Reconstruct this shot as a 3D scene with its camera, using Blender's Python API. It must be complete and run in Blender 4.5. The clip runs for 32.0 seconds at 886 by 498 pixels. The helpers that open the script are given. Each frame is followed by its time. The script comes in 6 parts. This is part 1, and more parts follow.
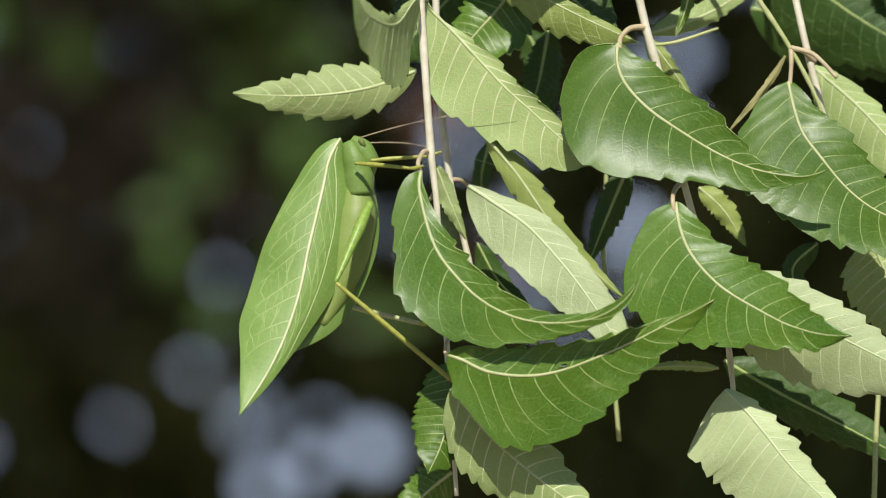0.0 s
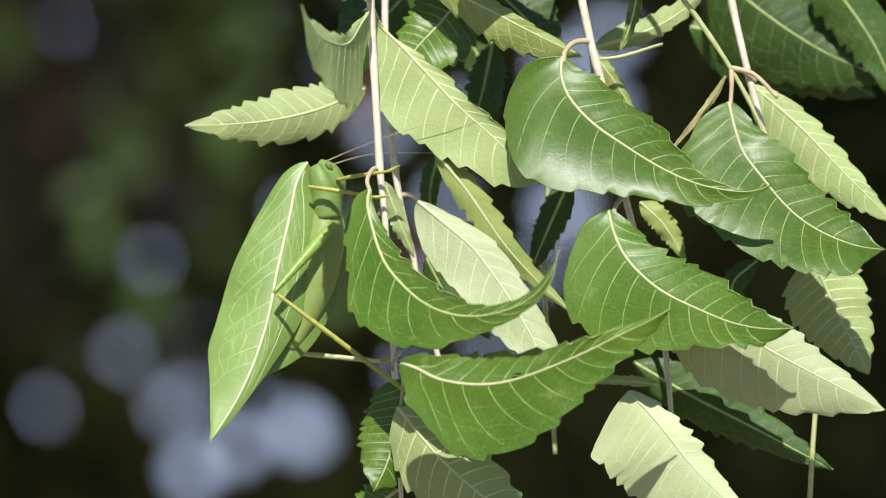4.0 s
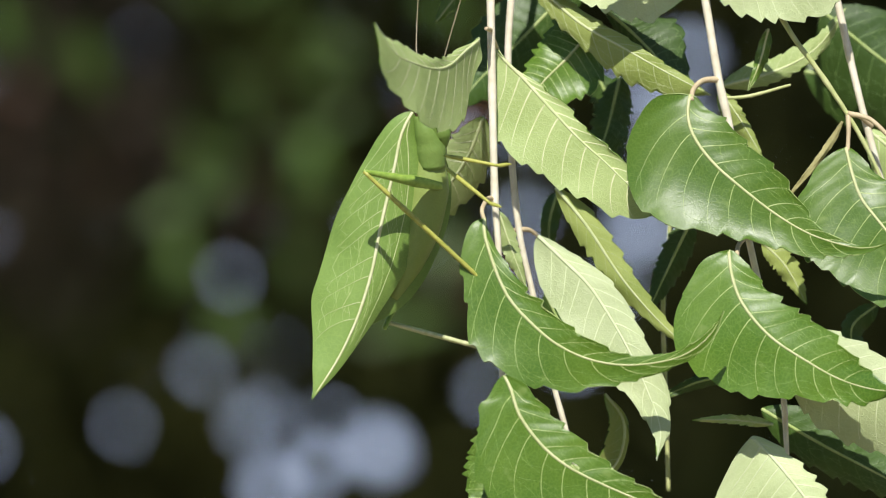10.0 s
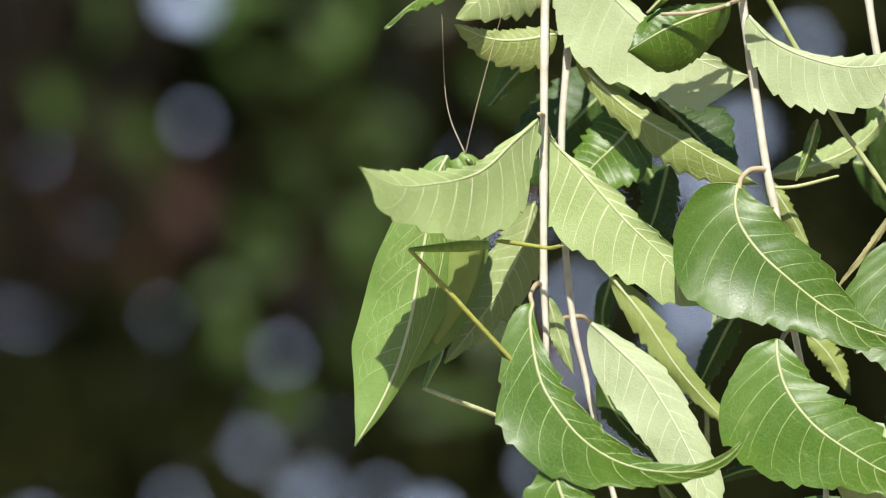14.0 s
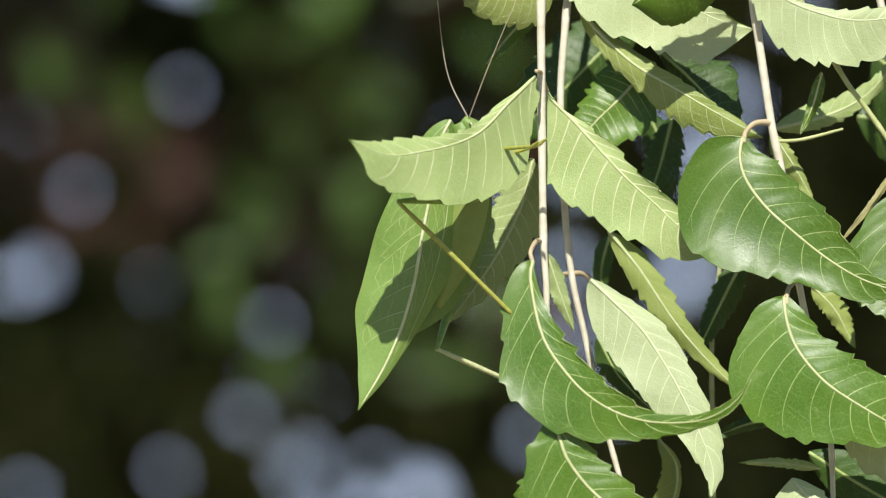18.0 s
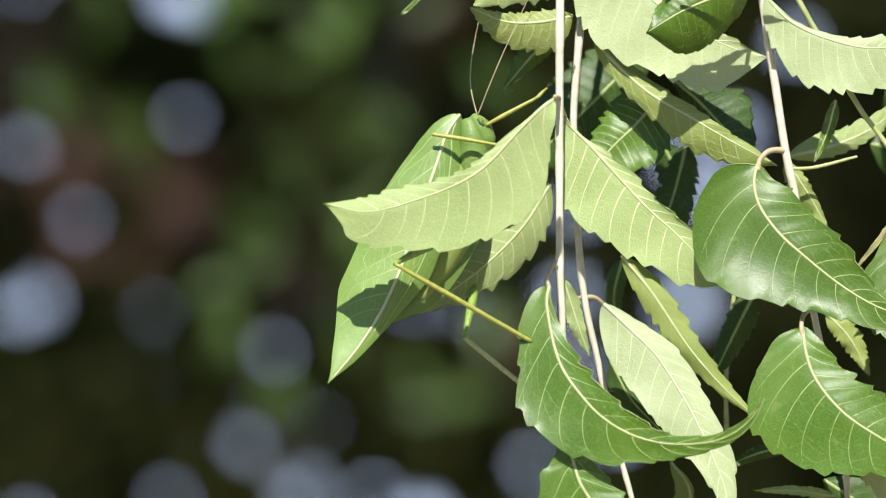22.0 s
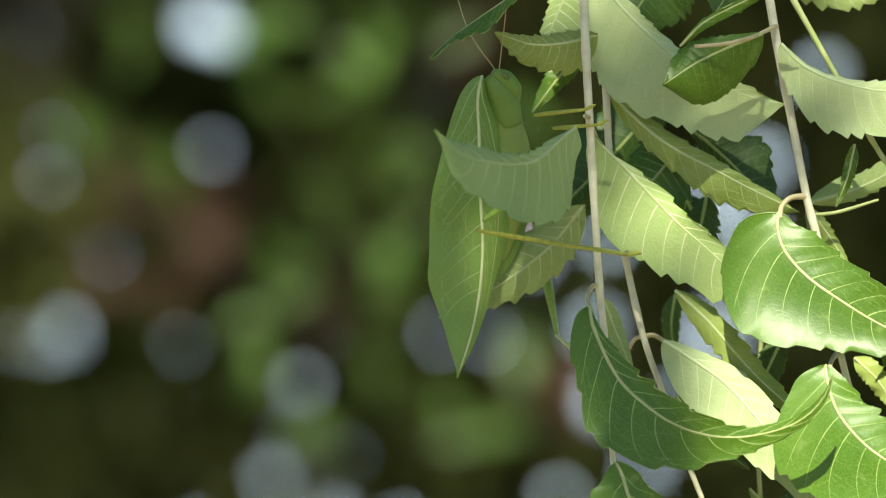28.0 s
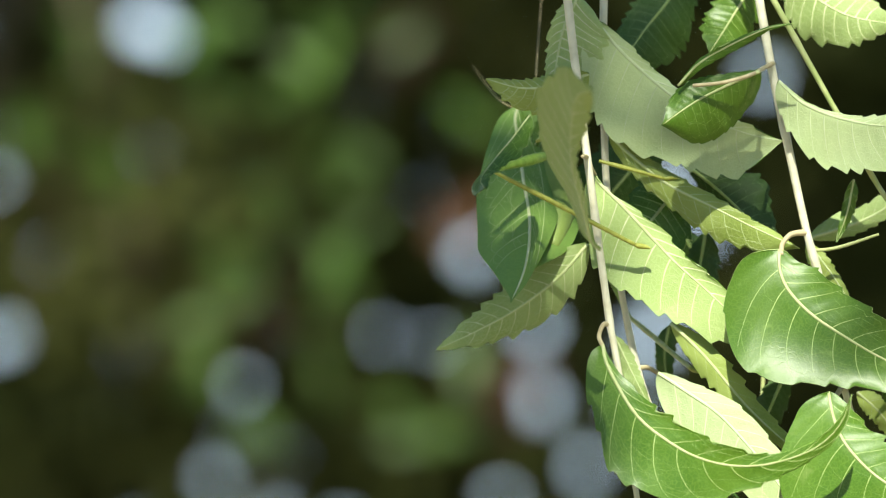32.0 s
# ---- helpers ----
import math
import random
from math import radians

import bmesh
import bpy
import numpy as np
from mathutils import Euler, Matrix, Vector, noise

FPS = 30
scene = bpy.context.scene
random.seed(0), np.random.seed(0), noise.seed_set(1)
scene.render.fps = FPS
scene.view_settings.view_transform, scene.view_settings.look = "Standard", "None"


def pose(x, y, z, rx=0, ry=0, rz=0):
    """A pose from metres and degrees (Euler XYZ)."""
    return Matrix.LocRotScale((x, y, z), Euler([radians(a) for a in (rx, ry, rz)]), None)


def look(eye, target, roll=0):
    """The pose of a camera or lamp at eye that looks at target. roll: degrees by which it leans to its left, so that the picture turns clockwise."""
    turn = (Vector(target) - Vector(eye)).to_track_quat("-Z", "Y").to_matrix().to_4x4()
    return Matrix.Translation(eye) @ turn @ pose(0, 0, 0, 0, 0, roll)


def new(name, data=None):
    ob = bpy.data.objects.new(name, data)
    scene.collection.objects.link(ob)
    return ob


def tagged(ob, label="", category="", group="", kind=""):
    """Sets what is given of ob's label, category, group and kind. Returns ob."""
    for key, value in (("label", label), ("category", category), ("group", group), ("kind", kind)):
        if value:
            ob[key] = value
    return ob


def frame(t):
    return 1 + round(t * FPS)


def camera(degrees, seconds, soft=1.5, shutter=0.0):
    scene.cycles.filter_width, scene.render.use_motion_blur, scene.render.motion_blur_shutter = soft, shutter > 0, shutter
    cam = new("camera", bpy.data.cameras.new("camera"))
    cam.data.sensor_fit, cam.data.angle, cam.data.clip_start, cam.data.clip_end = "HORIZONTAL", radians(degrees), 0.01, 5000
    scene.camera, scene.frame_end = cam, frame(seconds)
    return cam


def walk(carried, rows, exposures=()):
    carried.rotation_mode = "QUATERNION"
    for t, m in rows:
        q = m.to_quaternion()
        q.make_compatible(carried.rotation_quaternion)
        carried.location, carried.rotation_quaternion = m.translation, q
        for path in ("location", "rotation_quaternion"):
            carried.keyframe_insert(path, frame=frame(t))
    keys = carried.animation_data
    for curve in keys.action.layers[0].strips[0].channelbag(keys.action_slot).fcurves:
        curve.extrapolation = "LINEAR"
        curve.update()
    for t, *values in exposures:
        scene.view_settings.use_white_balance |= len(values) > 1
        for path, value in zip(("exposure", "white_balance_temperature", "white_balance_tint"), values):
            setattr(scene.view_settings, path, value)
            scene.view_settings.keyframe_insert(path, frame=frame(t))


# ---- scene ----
cam = camera(8, 32.0, soft=1.2)
cam.data.dof.use_dof = True
cam.data.dof.focus_distance = 1.495
cam.data.dof.aperture_fstop = 11.6
EXPOSURES = [(0, 0.0, 6400, 11), (1.5, 0.15, 6150, 16), (3, 0.32, 6120, 17), (7, 0.25, 6350, 12), (13, 0.34, 6250, 15), (18, 0.3, 6350, 12), (21, 0.44, 6200, 14), (22.5, 0.5, 6400, 11), (24, 0.86, 7150, -5), (26.5, 0.93, 7250, -6), (29, 0.94, 7200, -6), (30, 0.98, 6700, -3), (32, 0.85, 6750, -5)]
walk(cam, [
    (0, pose(0.01329, -1.5, 1.48493, 90.0817, 0, 0.066)),
    (0.5, pose(0.0131, -1.5, 1.48538, 90.18, 0, -0.1911)),
    (1, pose(0.0129, -1.5, 1.48587, 90.3034, 0, -0.3973)),
    (1.5, pose(0.01266, -1.5, 1.48643, 90.1963, 0, -0.425)),
    (2, pose(0.01233, -1.5, 1.48708, 90.0015, 0, -0.5148)),
    (2.5, pose(0.01188, -1.5, 1.48787, 89.8003, 0, -0.4574)),
    (3, pose(0.01124, -1.5, 1.48885, 89.9859, 0, -0.642)),
    (3.5, pose(0.01034, -1.5, 1.49006, 89.9599, 0, -0.6243)),
    (5.5, pose(0.00488, -1.5, 1.49612, 89.4976, 0, -0.5191)),
    (6, pose(0.00362, -1.5, 1.49733, 89.4052, 0, -0.4178)),
    (6.5, pose(0.00258, -1.5, 1.49827, 89.2896, 0, -0.2583)),
    (7, pose(0.00176, -1.5, 1.49897, 89.7281, 0, -0.3218)),
    (7.5, pose(0.00112, -1.5, 1.49945, 89.8414, 0, -0.1332)),
    (8, pose(0.00063, -1.5, 1.49975, 89.9357, 0, -0.0046)),
    (8.5, pose(0.00027, -1.5, 1.49993, 89.9393, 0, 0.0024)),
    (9, pose(0, -1.5, 1.5, 90, 0, 0)),
    (9.5, pose(-0.00018, -1.5, 1.50001, 89.9488, 0, -0.0016)),
    (10, pose(-0.00029, -1.5, 1.49999, 89.9592, 0, 0.0179)),
    (10.5, pose(-0.00033, -1.5, 1.49996, 89.9492, 0, 0.1044)),
    (11, pose(-0.00033, -1.5, 1.49996, 90.0873, 0, 0.3497)),
    (11.5, pose(-0.0003, -1.5, 1.49997, 90.1536, 0, 0.4573)),
    (12, pose(-0.00029, -1.5, 1.5, 90.4139, 0, 0.4881)),
    (12.5, pose(-0.00031, -1.5, 1.50002, 90.5568, 0, 0.5083)),
    (13, pose(-0.00044, -1.5, 1.50001, 90.6541, 0, 0.4816)),
    (13.5, pose(-0.00068, -1.5, 1.49992, 90.665, 0, 0.4897)),
    (15.5, pose(-0.00273, -1.5, 1.49875, 90.7112, 0, 0.441)),
    (16, pose(-0.00328, -1.5, 1.4984, 90.7449, 0, 0.3697)),
    (16.5, pose(-0.0038, -1.5, 1.4981, 90.6914, 0, 0.1965)),
    (17, pose(-0.0043, -1.5, 1.49784, 90.6323, 0, 0.1818)),
    (17.5, pose(-0.0048, -1.5, 1.49763, 90.5575, 0, 0.1723)),
    (18, pose(-0.0053, -1.5, 1.49745, 90.3904, 0, 0.3723)),
    (18.5, pose(-0.00579, -1.5, 1.4973, 90.2947, 0, 0.414)),
    (19, pose(-0.00624, -1.5, 1.49717, 90.3316, 0, 0.3283)),
    (19.5, pose(-0.00659, -1.5, 1.49706, 90.3939, 0, 0.6114)),
    (20, pose(-0.0068, -1.5, 1.49699, 90.5631, 0, 0.4306)),
    (20.5, pose(-0.00686, -1.5, 1.49698, 90.6705, 0, 0.4608)),
    (21, pose(-0.00675, -1.5, 1.49704, 90.6546, 0, 0.4464)),
    (21.5, pose(-0.0065, -1.5, 1.49719, 90.6226, 0, 0.4231)),
    (22, pose(-0.00616, -1.5, 1.49744, 90.6512, 0, 0.375)),
    (22.5, pose(-0.00578, -1.5, 1.49775, 90.7404, 0, 0.5112)),
    (23, pose(-0.00544, -1.5, 1.49812, 90.916, 0, 0.504)),
    (23.5, pose(-0.00519, -1.5, 1.49851, 90.9228, 0, 0.4244)),
    (24, pose(-0.0051, -1.5, 1.49888, 90.8122, 0, 0.3894)),
    (24.5, pose(-0.00523, -1.5, 1.4992, 90.7225, 0, 0.3627)),
    (25, pose(-0.00564, -1.5, 1.49946, 90.71, 0, 0.4409)),
    (25.5, pose(-0.00642, -1.5, 1.49963, 90.7647, 0, 0.4647)),
    (26, pose(-0.00766, -1.5, 1.49972, 90.8814, 0, 0.51)),
    (26.5, pose(-0.00942, -1.5, 1.49976, 90.8709, 0, 0.5813)),
    (28.5, pose(-0.01977, -1.5, 1.50008, 90.9958, 0, 0.439)),
    (29, pose(-0.02209, -1.5, 1.50035, 91.0957, 0, 0.2448)),
    (29.5, pose(-0.02402, -1.5, 1.50066, 90.9652, 0, 0.146)),
    (30, pose(-0.02559, -1.5, 1.50099, 90.952, 0, 0.2753)),
    (30.5, pose(-0.02685, -1.5, 1.50132, 90.9695, 0, 0.2131)),
    (31, pose(-0.02787, -1.5, 1.50164, 90.9821, 0, 0.1377)),
    (31.5, pose(-0.02869, -1.5, 1.50193, 90.9284, 0, 0.0281)),
    (32, pose(-0.02937, -1.5, 1.50219, 90.9108, 0, -0.1158))],
    exposures=EXPOSURES)

# ---- light ----
SUN_HEIGHT = radians(48)
world = bpy.data.worlds.new("sky")
scene.world = world
world.use_nodes = True
wn = world.node_tree
sky = wn.nodes.new("ShaderNodeTexSky")
sky.sky_type = "NISHITA"
sky.sun_disc = False
sky.sun_elevation = SUN_HEIGHT
sky.sun_rotation = radians(183)
wn.links.new(sky.outputs[0], wn.nodes["Background"].inputs[0])
wn.nodes["Background"].inputs[1].default_value = 0.072
sky.dust_density = 0.3
sky.ozone_density = 2.5
sun = new("sun", bpy.data.lights.new("sun", "SUN"))
sun.data.energy = 5.0
sun.data.angle = radians(0.55)
sun.data.color = (1.0, 0.95, 0.86)
sun.matrix_world = look((-0.05 * 10, -math.cos(SUN_HEIGHT) * 10, math.sin(SUN_HEIGHT) * 10), (0, 0, 0))


# ---- materials ----
def material(name, rough=0.5):
    m = bpy.data.materials.new(name)
    m.use_nodes = True
    n = m.node_tree.nodes
    b = n["Principled BSDF"]
    b.inputs["Roughness"].default_value = rough
    b.inputs["Specular IOR Level"].default_value = 0.45
    return m, n, m.node_tree.links, b


def ramp(n, a, b, lo=0.35, hi=0.65):
    r = n.new("ShaderNodeValToRGB")
    r.color_ramp.elements[0].position, r.color_ramp.elements[1].position = lo, hi
    r.color_ramp.elements[0].color, r.color_ramp.elements[1].color = (*a, 1), (*b, 1)
    return r


def leaf_material(name, dark, light, vein, rough, through_light, net=0.5, bump=0.25, spot=None, cells=520, gloss=0.45):
    """A leaf blade: two tones at large scale, fine net of veins in relief, some light passing through."""
    m, n, l, b = material(name, rough)
    b.inputs["Specular IOR Level"].default_value = gloss
    co = n.new("ShaderNodeTexCoord")
    big = n.new("ShaderNodeTexNoise")
    big.inputs["Scale"].default_value, big.inputs["Detail"].default_value = 55, 4
    l.new(co.outputs["Object"], big.inputs["Vector"])
    tone = ramp(n, dark, light, 0.3, 0.72)
    l.new(big.outputs[0], tone.inputs[0])
    cell = n.new("ShaderNodeTexVoronoi")
    cell.feature = "DISTANCE_TO_EDGE"
    cell.inputs["Scale"].default_value = cells
    warp = n.new("ShaderNodeTexNoise")
    warp.inputs["Scale"].default_value = 140
    l.new(co.outputs["Object"], warp.inputs["Vector"])
    bent = n.new("ShaderNodeMix")
    bent.data_type = "VECTOR"
    bent.inputs["Factor"].default_value = 0.006
    l.new(co.outputs["Object"], bent.inputs[4])
    l.new(warp.outputs["Color"], bent.inputs[5])
    l.new(bent.outputs[1], cell.inputs["Vector"])
    edge = n.new("ShaderNodeMapRange")
    edge.inputs["From Max"].default_value = 0.11
    edge.inputs["To Min"].default_value, edge.inputs["To Max"].default_value = net, 0.0
    l.new(cell.outputs["Distance"], edge.inputs["Value"])
    mix = n.new("ShaderNodeMix")
    mix.data_type = "RGBA"
    mix.inputs["B"].default_value = (*vein, 1)
    l.new(edge.outputs[0], mix.inputs["Factor"])
    l.new(tone.outputs[0], mix.inputs["A"])
    shade = n.new("ShaderNodeHueSaturation")
    info = n.new("ShaderNodeObjectInfo")
    vary = n.new("ShaderNodeMapRange")
    vary.inputs["To Min"].default_value, vary.inputs["To Max"].default_value = 0.85, 1.15
    l.new(info.outputs["Random"], vary.inputs["Value"])
    l.new(vary.outputs[0], shade.inputs["Value"])
    l.new(mix.outputs["Result"], shade.inputs["Color"])
    out_colour = shade.outputs[0]
    if spot:
        dots = n.new("ShaderNodeTexNoise")
        dots.inputs["Scale"].default_value, dots.inputs["Detail"].default_value = 190, 2
        l.new(co.outputs["Object"], dots.inputs["Vector"])
        dm = n.new("ShaderNodeMapRange")
        dm.inputs["From Min"].default_value, dm.inputs["From Max"].default_value = 0.66, 0.74
        l.new(dots.outputs[0], dm.inputs["Value"])
        m2 = n.new("ShaderNodeMix")
        m2.data_type = "RGBA"
        m2.inputs["B"].default_value = (*spot, 1)
        l.new(dm.outputs[0], m2.inputs["Factor"])
        l.new(out_colour, m2.inputs["A"])
        out_colour = m2.outputs["Result"]
    l.new(out_colour, b.inputs["Base Color"])
    grain = n.new("ShaderNodeTexNoise")
    grain.inputs["Scale"].default_value, grain.inputs["Detail"].default_value = 900, 3
    l.new(co.outputs["Object"], grain.inputs["Vector"])
    add = n.new("ShaderNodeMath")
    add.operation = "MULTIPLY_ADD"
    add.inputs[1].default_value = 0.6
    l.new(grain.outputs[0], add.inputs[0])
    l.new(edge.outputs[0], add.inputs[2])
    bp = n.new("ShaderNodeBump")
    bp.inputs["Strength"].default_value, bp.inputs["Distance"].default_value = bump, 0.0004
    l.new(add.outputs[0], bp.inputs["Height"])
    l.new(bp.outputs[0], b.inputs["Normal"])
    rv = n.new("ShaderNodeMapRange")
    rv.inputs["To Min"].default_value, rv.inputs["To Max"].default_value = rough - 0.1, rough + 0.12
    l.new(big.outputs[0], rv.inputs["Value"])
    l.new(rv.outputs[0], b.inputs["Roughness"])
    tl = n.new("ShaderNodeBsdfTranslucent")
    glow = n.new("ShaderNodeHueSaturation")
    glow.inputs["Saturation"].default_value, glow.inputs["Value"].default_value = 1.2, 1.25
    l.new(out_colour, glow.inputs["Color"])
    l.new(glow.outputs[0], tl.inputs[0])
    ms = n.new("ShaderNodeMixShader")
    ms.inputs[0].default_value = through_light
    l.new(b.outputs[0], ms.inputs[1])
    l.new(tl.outputs[0], ms.inputs[2])
    l.new(ms.outputs[0], n["Material Output"].inputs[0])
    return m


def plain(name, a, b, rough, scale, bump=0.2, island=0.0, gloss=0.5):
    """A two-tone grained material."""
    m, n, l, p = material(name, rough)
    p.inputs["Specular IOR Level"].default_value = gloss
    co = n.new("ShaderNodeTexCoord")
    t = n.new("ShaderNodeTexNoise")
    t.inputs["Scale"].default_value, t.inputs["Detail"].default_value = scale, 5
    l.new(co.outputs["Object"], t.inputs["Vector"])
    r = ramp(n, a, b)
    l.new(t.outputs[0], r.inputs[0])
    last = r.outputs[0]
    if island:
        g = n.new("ShaderNodeNewGeometry")
        hs = n.new("ShaderNodeHueSaturation")
        mr = n.new("ShaderNodeMapRange")
        mr.inputs["To Min"].default_value, mr.inputs["To Max"].default_value = 1 - island, 1 + island
        l.new(g.outputs["Random Per Island"], mr.inputs["Value"])
        l.new(mr.outputs[0], hs.inputs["Value"])
        l.new(last, hs.inputs["Color"])
        last = hs.outputs[0]
    l.new(last, p.inputs["Base Color"])
    bp = n.new("ShaderNodeBump")
    bp.inputs["Strength"].default_value, bp.inputs["Distance"].default_value = bump, 0.3 / scale
    l.new(t.outputs[0], bp.inputs["Height"])
    l.new(bp.outputs[0], p.inputs["Normal"])
    return m


LEAF_TOP = leaf_material("leaf_upper_side", (0.055, 0.131, 0.008), (0.102, 0.192, 0.014), (0.150, 0.250, 0.035), 0.37, 0.18, 0.45, 0.09, (0.15, 0.24, 0.045), 1100, 0.45)
LEAF_UNDER = leaf_material("leaf_underside", (0.297, 0.395, 0.125), (0.385, 0.483, 0.182), (0.46, 0.55, 0.24), 0.55, 0.2, 0.35, 0.28, None, 1000)
# darkened copy of the upper side: shade put into the leaf colour
LEAF_DARK = leaf_material("leaf_shaded_upper_side", (0.036, 0.078, 0.010), (0.055, 0.110, 0.016), (0.075, 0.14, 0.04), 0.45, 0.12, 0.3, 0.2)
LEAF_YELLOW = leaf_material("leaf_young_underside", (0.260, 0.340, 0.070), (0.380, 0.450, 0.130), (0.42, 0.49, 0.16), 0.5, 0.25, 0.25, 0.3, None, 1000)
LEAF_DRY = leaf_material("leaf_dry", (0.20, 0.17, 0.06), (0.36, 0.34, 0.14), (0.40, 0.38, 0.18), 0.6, 0.15, 0.3, 0.5)
VEIN = plain("vein_pale", (0.54, 0.58, 0.30), (0.66, 0.68, 0.42), 0.5, 300)
LEAF_PALE = leaf_material("leaf_pale_underside", (0.405, 0.490, 0.225), (0.510, 0.595, 0.310), (0.57, 0.63, 0.36), 0.5, 0.15, 0.25, 0.35, None, 1000)
VEIN_WING = plain("vein_wing", (0.31, 0.41, 0.14), (0.40, 0.48, 0.20), 0.45, 300)
VEIN_SIDE = plain("vein_wing_side", (0.40, 0.49, 0.20), (0.50, 0.57, 0.28), 0.45, 300)
VEIN_FINE_TOP = plain("vein_fine_green", (0.16, 0.27, 0.04), (0.21, 0.33, 0.065), 0.45, 300)
VEIN_WHITISH = plain("vein_whitish", (0.49, 0.565, 0.30), (0.56, 0.625, 0.37), 0.5, 300)
VEIN_FINE = plain("vein_fine_pale", (0.41, 0.48, 0.20), (0.48, 0.54, 0.26), 0.5, 300)
VEIN_TOP = plain("vein_green", (0.33, 0.44, 0.13), (0.43, 0.52, 0.20), 0.45, 300)
# veins darkened likewise, for leaflets whose colour holds the shade
VEIN_DARK = plain("vein_shaded", (0.10, 0.18, 0.05), (0.15, 0.23, 0.07), 0.5, 300)
RIB_UNDER = plain("midrib_pale_green", (0.46, 0.53, 0.24), (0.55, 0.60, 0.32), 0.5, 300)
RIB = plain("midrib_cream", (0.41, 0.46, 0.19), (0.51, 0.53, 0.27), 0.5, 300)
STEM = plain("stem_cream", (0.64, 0.59, 0.43), (0.79, 0.74, 0.58), 0.6, 260, 0.35)
STEM_GREEN = plain("stem_green", (0.36, 0.42, 0.14), (0.50, 0.52, 0.24), 0.6, 260, 0.3)
PETIOLE = plain("petiole_tan", (0.42, 0.34, 0.20), (0.56, 0.46, 0.28), 0.6, 300, 0.3)
WING = leaf_material("tegmen_green", (0.132, 0.232, 0.040), (0.198, 0.315, 0.068), (0.25, 0.37, 0.08), 0.44, 0.16, 0.35, 0.12, None, 900, 0.6)
BODY = leaf_material("insect_green", (0.145, 0.245, 0.045), (0.215, 0.330, 0.080), (0.26, 0.36, 0.09), 0.45, 0.15, 0.15, 0.4)
LEG = plain("leg_yellow_green", (0.30, 0.32, 0.05), (0.42, 0.42, 0.09), 0.45, 900, 0.3)
LEG_PALE = plain("leg_whitish_green", (0.42, 0.46, 0.20), (0.56, 0.58, 0.32), 0.45, 900, 0.3)
ABDOMEN = leaf_material("abdomen_yellow_green", (0.26, 0.36, 0.08), (0.36, 0.46, 0.13), (0.40, 0.50, 0.14), 0.45, 0.2, 0.15, 0.3)
THIGH = plain("thigh_green", (0.19, 0.31, 0.045), (0.27, 0.40, 0.07), 0.42, 700, 0.25)
EYE = plain("eye_olive", (0.10, 0.14, 0.03), (0.18, 0.20, 0.06), 0.2, 900, 0.05)
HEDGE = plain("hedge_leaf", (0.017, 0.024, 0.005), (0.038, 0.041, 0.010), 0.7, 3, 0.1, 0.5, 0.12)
# brighter green copy of the hedge leaf: sunlight put into its colour
HEDGE_LIT = plain("hedge_sunlit_leaf", (0.036, 0.078, 0.010), (0.062, 0.112, 0.018), 0.5, 30, 0.1, 0.3)
DEAD = plain("dead_leaf", (0.060, 0.029, 0.018), (0.11, 0.057, 0.033), 0.7, 30, 0.2, 0.3)
BARK = plain("bark", (0.10, 0.075, 0.05), (0.19, 0.15, 0.11), 0.85, 30, 0.8)
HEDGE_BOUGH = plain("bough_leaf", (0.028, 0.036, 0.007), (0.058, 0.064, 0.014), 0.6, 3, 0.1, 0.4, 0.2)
# near-black leaf tone that stands for deep shade at the hedge's left
BOUGH_DARK = plain("bough_darkening_leaf", (0.012, 0.010, 0.006), (0.026, 0.022, 0.012), 0.7, 3, 0.1, 0.4, 0.15)
DRY_CLUSTER = plain("dry_cluster_leaf", (0.20, 0.09, 0.05), (0.32, 0.16, 0.09), 0.7, 30, 0.2, 0.3)
EARTH = plain("dry_earth", (0.16, 0.13, 0.08), (0.27, 0.22, 0.14), 0.95, 2.0, 0.6)
FACES = {"top": (LEAF_TOP, LEAF_UNDER), "under": (LEAF_UNDER, LEAF_TOP)}
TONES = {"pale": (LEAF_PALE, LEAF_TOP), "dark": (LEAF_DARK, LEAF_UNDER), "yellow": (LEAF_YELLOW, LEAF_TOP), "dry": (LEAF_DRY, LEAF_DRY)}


# ---- mesh helpers ----
def part(name, verts, faces, mats, parent, label="", index=None, smooth=True):
    me = bpy.data.meshes.new(name)
    me.from_pydata([tuple(v) for v in verts], [], faces)
    for m in mats if isinstance(mats, (list, tuple)) else [mats]:
        me.materials.append(m)
    if index is not None:
        me.polygons.foreach_set("material_index", index)
    me.polygons.foreach_set("use_smooth", [smooth] * len(faces))
    me.update()
    ob = new(name, me)
    ob.parent = parent
    if label:
        tagged(ob, label)
    return ob


def curve_points(pts, n):
    """n points and tangents on a smooth curve through pts."""
    p = np.array(pts, float)
    p = np.vstack([2 * p[0] - p[1], p, 2 * p[-1] - p[-2]])
    res = []
    segs = len(p) - 3
    for i in range(n):
        u = i / (n - 1) * segs
        k = min(int(u), segs - 1)
        f = u - k
        a, b, c, d = p[k:k + 4]
        res.append(0.5 * (2 * b + (c - a) * f + (2 * a - 5 * b + 4 * c - d) * f * f + (3 * b - a - 3 * c + d) * f ** 3))
    res = np.array(res)
    # even spacing along the curve
    seg = np.r_[0, np.cumsum(np.linalg.norm(np.diff(res, axis=0), axis=1))]
    t = np.linspace(0, seg[-1], n)
    res = np.stack([np.interp(t, seg, res[:, k]) for k in range(3)], 1)
    tan = np.gradient(res, axis=0)
    tan /= np.linalg.norm(tan, axis=1, keepdims=True)
    return res, tan


